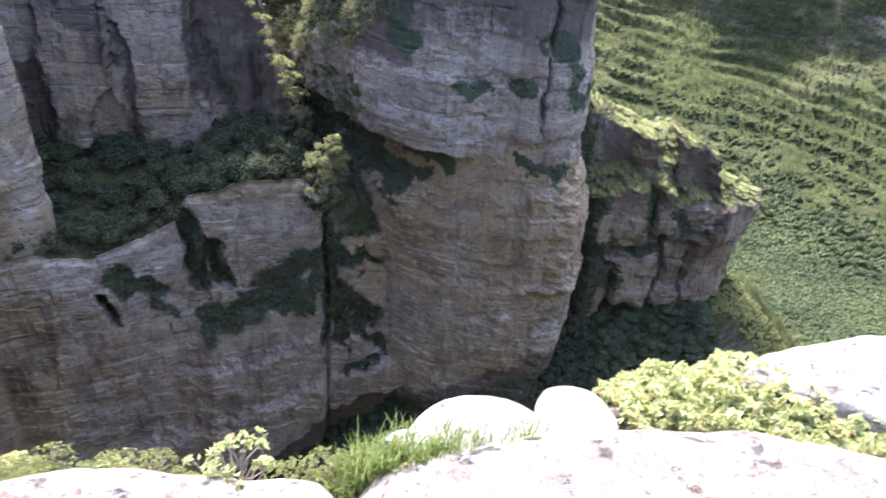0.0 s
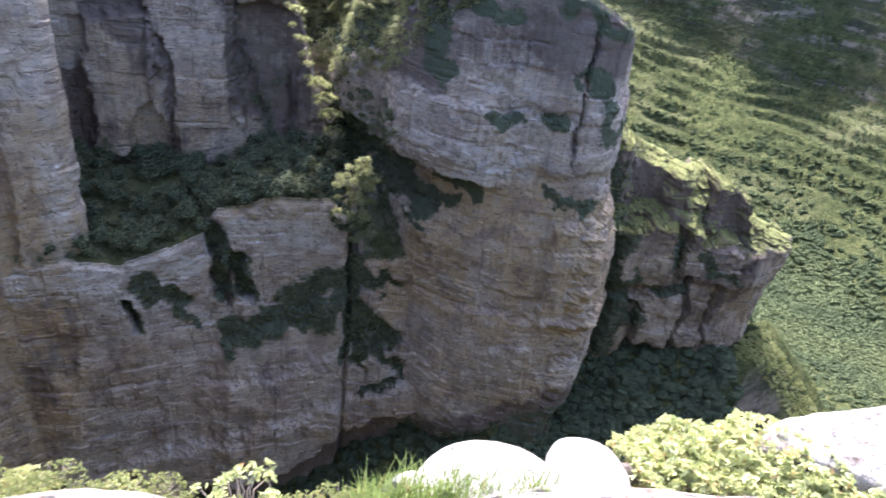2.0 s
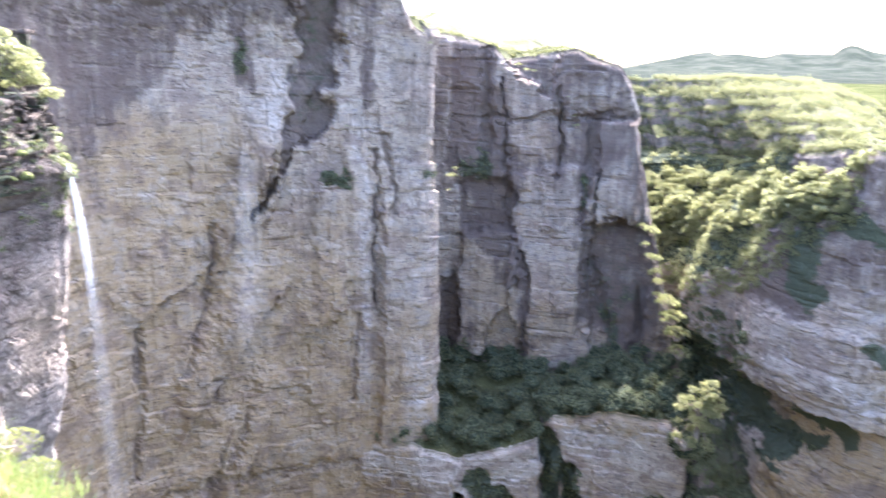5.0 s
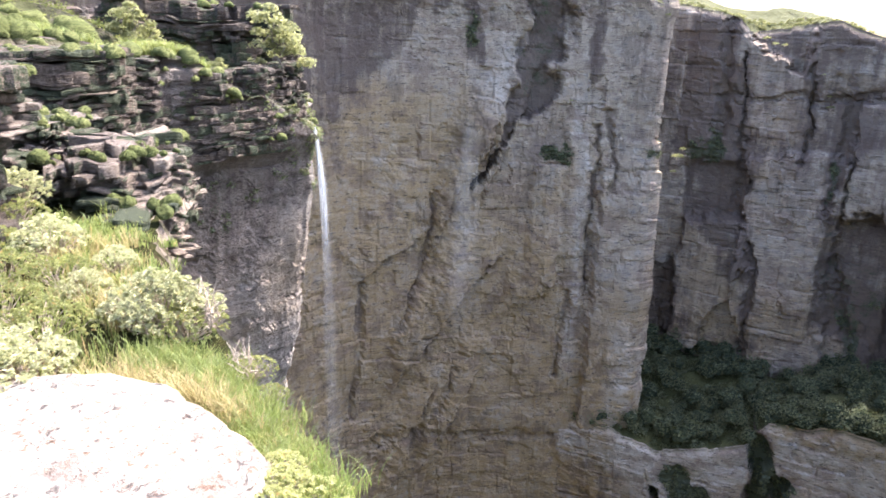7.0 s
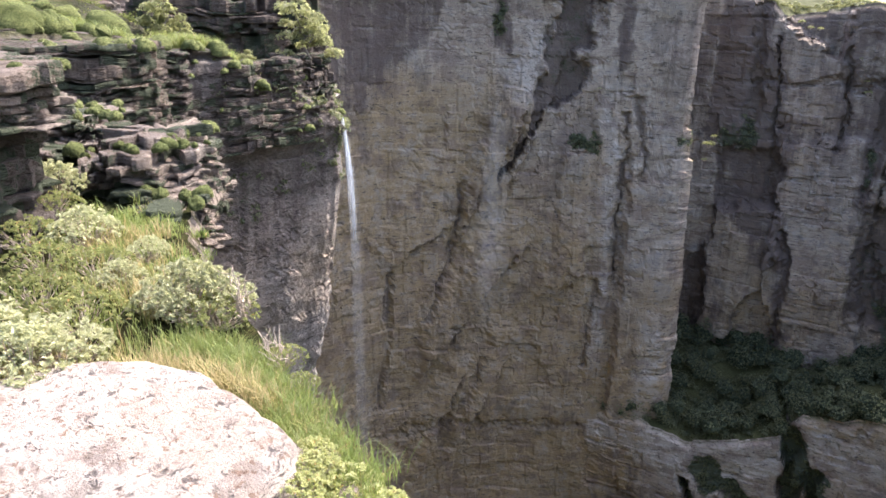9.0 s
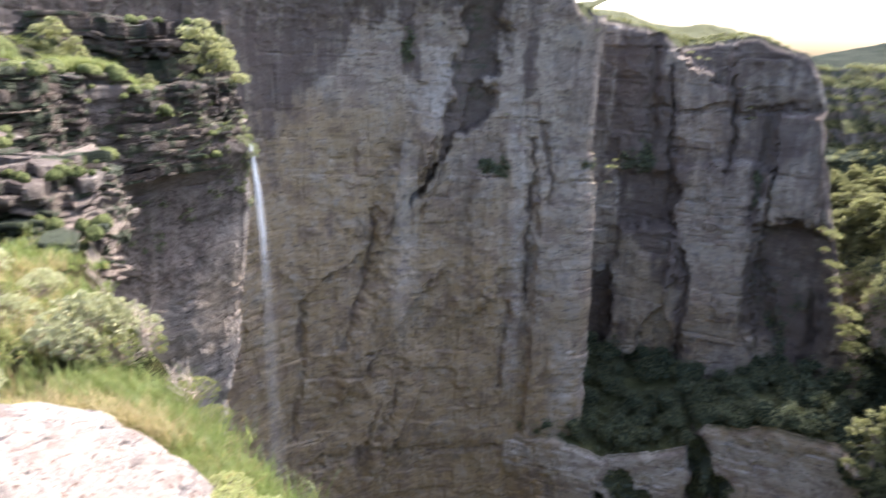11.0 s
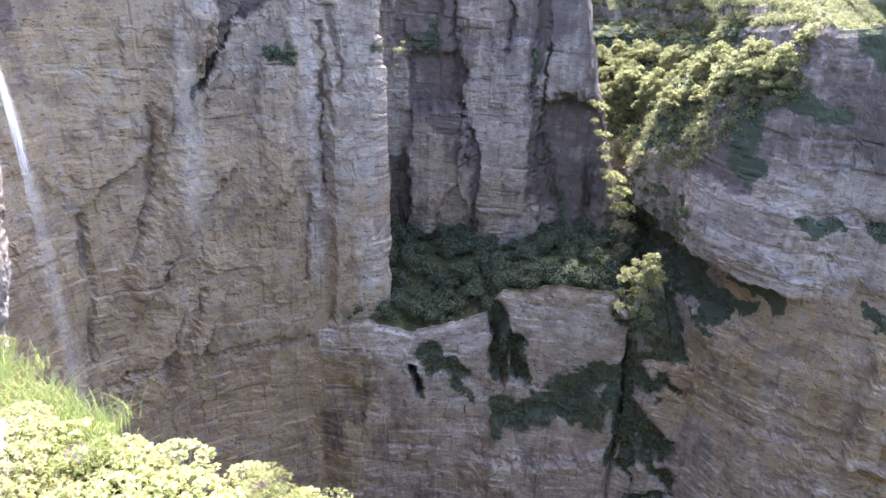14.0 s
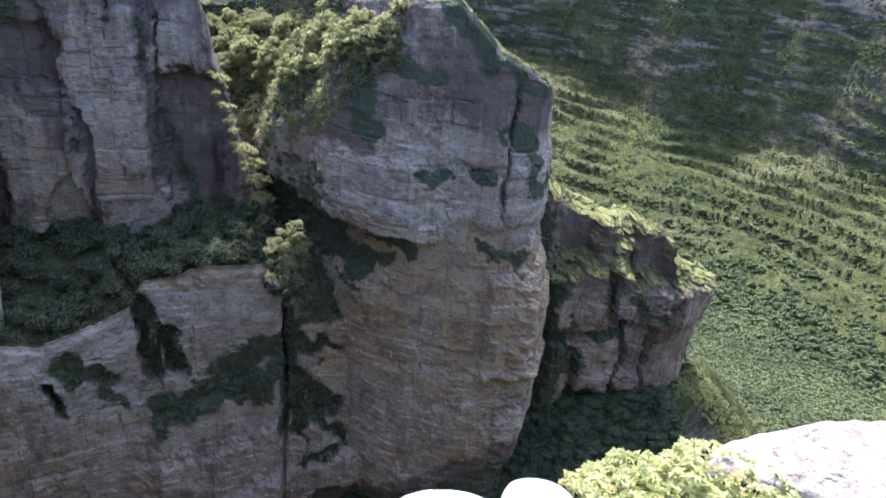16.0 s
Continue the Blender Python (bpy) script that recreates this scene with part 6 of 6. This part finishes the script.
def make_rosette_shrub():
    """A small candelabra of pale bare stems with a rosette of leaves on each tip."""
    g = np.random.default_rng(61)
    shrub = new("shrub")
    runs, P, N = [], [], []
    for k in range(20):
        a = 2 * math.pi * k / 20 * 3.3 + g.uniform(-0.2, 0.2)
        d = 0.125 * math.sqrt(g.uniform(0.05, 1))
        h = 0.235 - 0.55 * d + g.uniform(-0.03, 0.02)
        mid = (0.45 * d * math.cos(a), 0.45 * d * math.sin(a), 0.45 * h)
        runs.append(bent((0, 0, -0.03), mid, 3, 0.008, g, 0.0045, 0.0035) + bent(mid, (d * math.cos(a), d * math.sin(a), h), 3, 0.008, g, 0.0032, 0.0022)[1:])
        for j in range(11):
            out = np.array((math.cos(a) * d * 4, math.sin(a) * d * 4, 0.9)) + g.normal(size=3) * 0.75
            out /= np.linalg.norm(out)
            P.append(np.array((d * math.cos(a), d * math.sin(a), h)) + out * 0.022)
            N.append(np.cross(out, g.normal(size=3)) + np.array((0, 0, 0.7)))
    part("stem", tube("stem", runs, M_TWIG, 6), shrub)
    part("leaves", leaf_mesh("leaves", np.array(P), np.array(N), 0.030 * g.uniform(0.8, 1.25, len(P)), M_LEAF_SHRUB, g, 0.5), shrub)
    shrub.location = (-0.55, 1.555, -2.0)
    return tagged(shrub, "small branching shrub with pale bare stems and rosettes of leaves", "shrub")


make_rosette_shrub()


def make_twig(x, y, z, size, seed):
    g = np.random.default_rng(seed)
    twig = new("dead_shrub")
    runs = []
    for k in range(9):
        a = g.uniform(-0.9, 0.9)
        tip = np.array((math.sin(a) * size * 0.9, g.uniform(-0.3, 0.3) * size, math.cos(a) * size * g.uniform(0.5, 0.9)))
        main = bent((0, 0, -0.05), tip, 5, 0.05 * size, g, 0.006, 0.003)
        runs.append(main)
        for j in (2, 3, 4):
            p = np.array(main[j][0])
            runs.append(bent(p, p + g.normal(size=3) * 0.16 * size + np.array((0, 0, 0.1 * size)), 3, 0.02 * size, g, 0.003, 0.0015))
    part("branch", tube("branch", runs, M_TWIG, 5), twig)
    twig.location = (x, y, z)
    return tagged(twig, "leafless grey twigs of a dead shrub on the brink", "shrub")


make_twig(-4.25, 1.74, -1.88, 0.42, 71)
make_twig(-3.6, 1.68, -2.0, 0.30, 72)


def grass_patch(places, height, seed, mat, label, per=14, lean=0.35, wide=0.0028):
    """Tufts of tapering bent blades."""
    g = np.random.default_rng(seed)
    base = np.repeat(np.array(places), per, 0) + np.c_[g.normal(size=(len(places) * per, 2)) * 0.03, np.zeros(len(places) * per)]
    n = len(base)
    a = g.uniform(0, 2 * math.pi, n)
    h = height * g.uniform(0.5, 1.2, n)
    d = np.stack([np.cos(a), np.sin(a), np.zeros(n)], -1) * (lean * g.uniform(0.2, 1.4, n))[:, None]
    side = np.stack([-np.sin(a), np.cos(a), np.zeros(n)], -1) * wide
    rows = []
    for f, w in ((0, 1), (0.35, 0.95), (0.7, 0.7), (1.0, 0.12)):
        p = base + d * (h * f ** 2)[:, None] + np.c_[np.zeros((n, 2)), h * f * (1 - 0.25 * f)]
        rows += [p - side * w, p + side * w]
    V = np.stack(rows, 1).reshape(-1, 3)
    i = np.arange(n)[:, None] * 8
    F = np.concatenate([i + np.array([[0, 1, 3, 2]]), i + np.array([[2, 3, 5, 4]]), i + np.array([[4, 5, 7, 6]])], 0)
    return tagged(new("grass", mesh_of("grass", V, F, mat, True)), label, "grass", kind="stuff")


def along(line, n, width, z, seed):
    """n random places along a plan line."""
    g = np.random.default_rng(seed)
    p, _, s = curve_points(line, 0.02, 1)
    k = g.integers(0, len(p), n)
    return np.c_[p[k] + g.normal(size=(n, 2)) * width, np.full(n, z)]


grass_patch(along([(-0.16, 1.60), (-0.06, 1.70), (0.05, 1.78)], 80, 0.03, -2.0, 1), 0.16, 81, M_GRASS, "bright green grass beside the slab")
grass_patch(along([(-0.10, 1.60), (0.15, 1.66), (0.46, 1.69)], 90, 0.025, -1.88, 2), 0.15, 82, M_GRASS, "thin grass in the joint between two rocks")
grass_patch(along([(-2.25, 1.36), (-2.75, 1.40), (-3.2, 1.45), (-3.8, 1.45), (-4.3, 1.3)], 420, 0.10, -2.02, 3), 0.18, 83, M_GRASS, "long green grass bending over the brink", 20, 0.5, 0.0022)
grass_patch(along([(-2.4, 1.38), (-3.1, 1.42), (-3.7, 1.3), (-4.2, 1.05), (-4.6, 0.6)], 45, 0.05, -2.0, 4), 0.15, 84, M_STRAW, "dry straw-coloured grass round the slab", 16, 0.7)
grass_patch(along([(-4.2, 1.0), (-4.6, 0.9), (-5.3, 1.0), (-6.5, 1.3), (-8.0, 1.7)], 130, 0.28, -2.0, 5), 0.20, 85, M_GRASS, "green grass between shrubs on the slope", 16, 0.5)
grass_patch(along([(-4.15, 0.5), (-4.3, 0.0), (-4.2, -0.5)], 90, 0.08, -2.0, 6), 0.26, 86, M_STRAW, "dry grass at the slab's side", 14, 0.6)

# cushion plants on the outcrop
g2 = np.random.default_rng(41)


def make_cushion(seed, label):
    """One knobbly, tightly grown dome."""
    nu, nv = 28, 12
    A, E = np.meshgrid(np.arange(nu) / nu * 2 * math.pi, np.linspace(-0.35, 0.5 * math.pi, nv), indexing="ij")
    x, y, z = np.cos(A) * np.cos(E), np.sin(A) * np.cos(E), np.sin(E)
    k = 0.2 * (1 + 0.30 * fbm(x * 1.6 + 9, y * 1.6 + z * 2.1, 3, seed) + 0.10 * fbm(x * 7 + 9, y * 7 + z * 5, 2, seed + 3))
    k = k * (1 + 0.18 * (1 - np.sin(E)) * np.cos(2 * A + seed))
    V = np.stack([x * k, y * k, z * k * 0.95], -1)
    i = np.arange(nu * nv).reshape(nu, nv)
    i = np.vstack([i, i[:1]])
    F = np.stack([i[:-1, :-1], i[1:, :-1], i[1:, 1:], i[:-1, 1:]], -1).reshape(-1, 4)
    return tagged(new("cushion_plant", mesh_of("cushion_plant", V.reshape(-1, 3), F, M_MOSS, True)), label, "plant", "cushion plants on the outcrop")


CUSHIONS = [make_cushion(91 + k, "rounded bright green cushion plant on a dark rock ledge") for k in range(3)]
front = TOP_FALL[:, :3].reshape(-1, 3)
bf = bearing(front)
front = front[(bf > -92) & (bf < -58.8)]
for k in range(48):
    p = front[g2.integers(0, len(front))]
    m = Matrix.Translation(p) @ pose(0, 0, 0, 0, 0, g2.uniform(0, 360)) @ Matrix.Scale(g2.uniform(0.7, 1.5) * (1.0 if bearing(p) < -67 else 0.6), 4)
    if k < 3:
        CUSHIONS[k].matrix_basis = m
    else:
        copy_thing(CUSHIONS[k % 3], m)
brow = TOP_FALL[:, 2:14].reshape(-1, 3)
brow = brow[(bearing(brow) > -92) & (bearing(brow) < -74)]
for k in range(46):
    copy_thing(CUSHIONS[k % 3], Matrix.Translation(brow[g2.integers(0, len(brow))]) @ pose(0, 0, 0, 0, 0, g2.uniform(0, 360)) @ Matrix.Scale(g2.uniform(1.2, 2.6), 4))
LEDGES = ((-76, -69, 9.0, 10.8, -1.47, 24, 0.3, 0.9), (-74.5, -70, 8.0, 9.2, -1.93, 12, 0.3, 0.8), (-81, -75, 11, 13, -1.33, 22, 0.4, 0.8), (-79, -76, 9.3, 10.4, -1.6, 6, 0.4, 0.7), (-92, -78.5, 7.2, 9.4, -0.42, 26, 0.4, 1.0), (-83, -73, 14.5, 17, -0.5, 24, 0.5, 1.0), (-80, -74, 9.8, 12, -1.75, 8, 0.4, 0.7), (-72, -62, 25.8, 27.5, 0.75, 14, 0.7, 1.3), (-64.5, -59.8, 23.6, 25.5, -1.75, 14, 0.5, 0.9))
for b0, b1, r0, r1, z, n, s0, s1 in LEDGES:
    for k in range(int(0.8 * n)):
        p = at(g2.uniform(b0, b1), g2.uniform(r0, r1))
        copy_thing(CUSHIONS[k % 3], Matrix.Translation((*p, z)) @ pose(0, 0, 0, 0, 0, g2.uniform(0, 360)) @ Matrix.Scale((0.7 if r0 < 14 else 1.0) * g2.uniform(max(s0, 0.4), max(s1, 0.9)), 4))
shelf = FACE_FALL[(FACE_FALL[..., 2] > -3.6) & (FACE_FALL[..., 2] < -0.4) & (bearing(FACE_FALL) > -84) & (bearing(FACE_FALL) < -59)]
for k in range(76):
    p = shelf[g2.integers(0, len(shelf))]
    copy_thing(CUSHIONS[k % 3], Matrix.Translation(p * np.array((0.99, 0.99, 1.0))) @ pose(0, 0, 0, 0, 0, g2.uniform(0, 360)) @ Matrix.Scale(g2.uniform(0.3, 0.8), 4))
c = pick(TOP_FALL[:, 1:], 420, rng, (bearing(TOP_FALL[:, 1:]) > -95) & (bearing(TOP_FALL[:, 1:]) < -63))
scatter("outcrop_scrub", c, rng.uniform(0.12, 0.36, len(c)), 70, 0.06, M_LEAF_CUSHION, 42, "green scrub and moss on the outcrop's terraces", "scrub")
c = pick(FACE_FALL, 300, rng, MOSS["cliff_fall"] > 0.25)
scatter("hanging_plants", c, rng.uniform(0.08, 0.25, len(c)), 30, 0.09, M_LEAF_SHADED, 43, "dark moss and plants on the outcrop's damp beds", "plants")
O1 = make_tree(9, 2.0, 0.95, "small rounded tree above the waterfall's lip", M_LEAF_TREE, Matrix.Translation((*at(-61.7, 24.8), -1.2)), 0.11, 34, 110, (0.2, 0.36), 0.2)
for b, f, s in ((-66, 0.2, 0.45), (-72, 0.3, 0.7)):
    copy_thing(O1, Matrix.Translation(top_place(TOP_FALL, b, f)) @ pose(0, 0, 0, 0, 0, 90 * s) @ Matrix.Scale(s, 4))
meadow = TOP_FALL[:, 1:9][(bearing(TOP_FALL[:, 1:9]) > -78) & (bearing(TOP_FALL[:, 1:9]) < -67)]
grass_patch(meadow[g2.integers(0, len(meadow), 260)], 0.42, 87, M_GRASS, "bright grass on the outcrop's top", 22, 0.5, 0.008)
grass_patch(along([at(-79, 8.2), at(-76, 7.8), at(-74.5, 7.2)], 110, 0.25, -2.05, 8), 0.14, 88, M_GRASS, "bright green grass among shrubs below the ledges", 18, 0.5, 0.004)
grass_patch(along([(-2.1, 1.35), (-2.3, 1.45), (-2.8, 1.47), (-3.3, 1.5), (-3.9, 1.45)], 50, 0.07, -2.1, 9), 0.18, 89, M_STRAW, "reddish dry grass hanging over the brink", 14, 0.7)
grass_patch(along([(-4.7, 1.25), (-5.4, 1.45), (-6.4, 1.6), (-7.2, 1.7)], 70, 0.22, -2.0, 10), 0.2, 90, M_STRAW, "dry reddish grass among shrubs on the slope", 16, 0.5, 0.004)
grass_patch(along([(-4.9, 1.6), (-5.6, 1.75), (-6.6, 1.9)], 90, 0.15, -2.04, 11), 0.10, 91, M_GRASS, "fresh green grass at the edge of the slope", 18, 0.6, 0.004)
grass_patch(along([(-4.05, 0.75), (-3.92, 1.05), (-3.5, 1.33), (-3.1, 1.38)], 90, 0.04, -1.98, 12), 0.17, 92, M_STRAW, "reddish-brown dry grass fringing the slab", 16, 0.6)
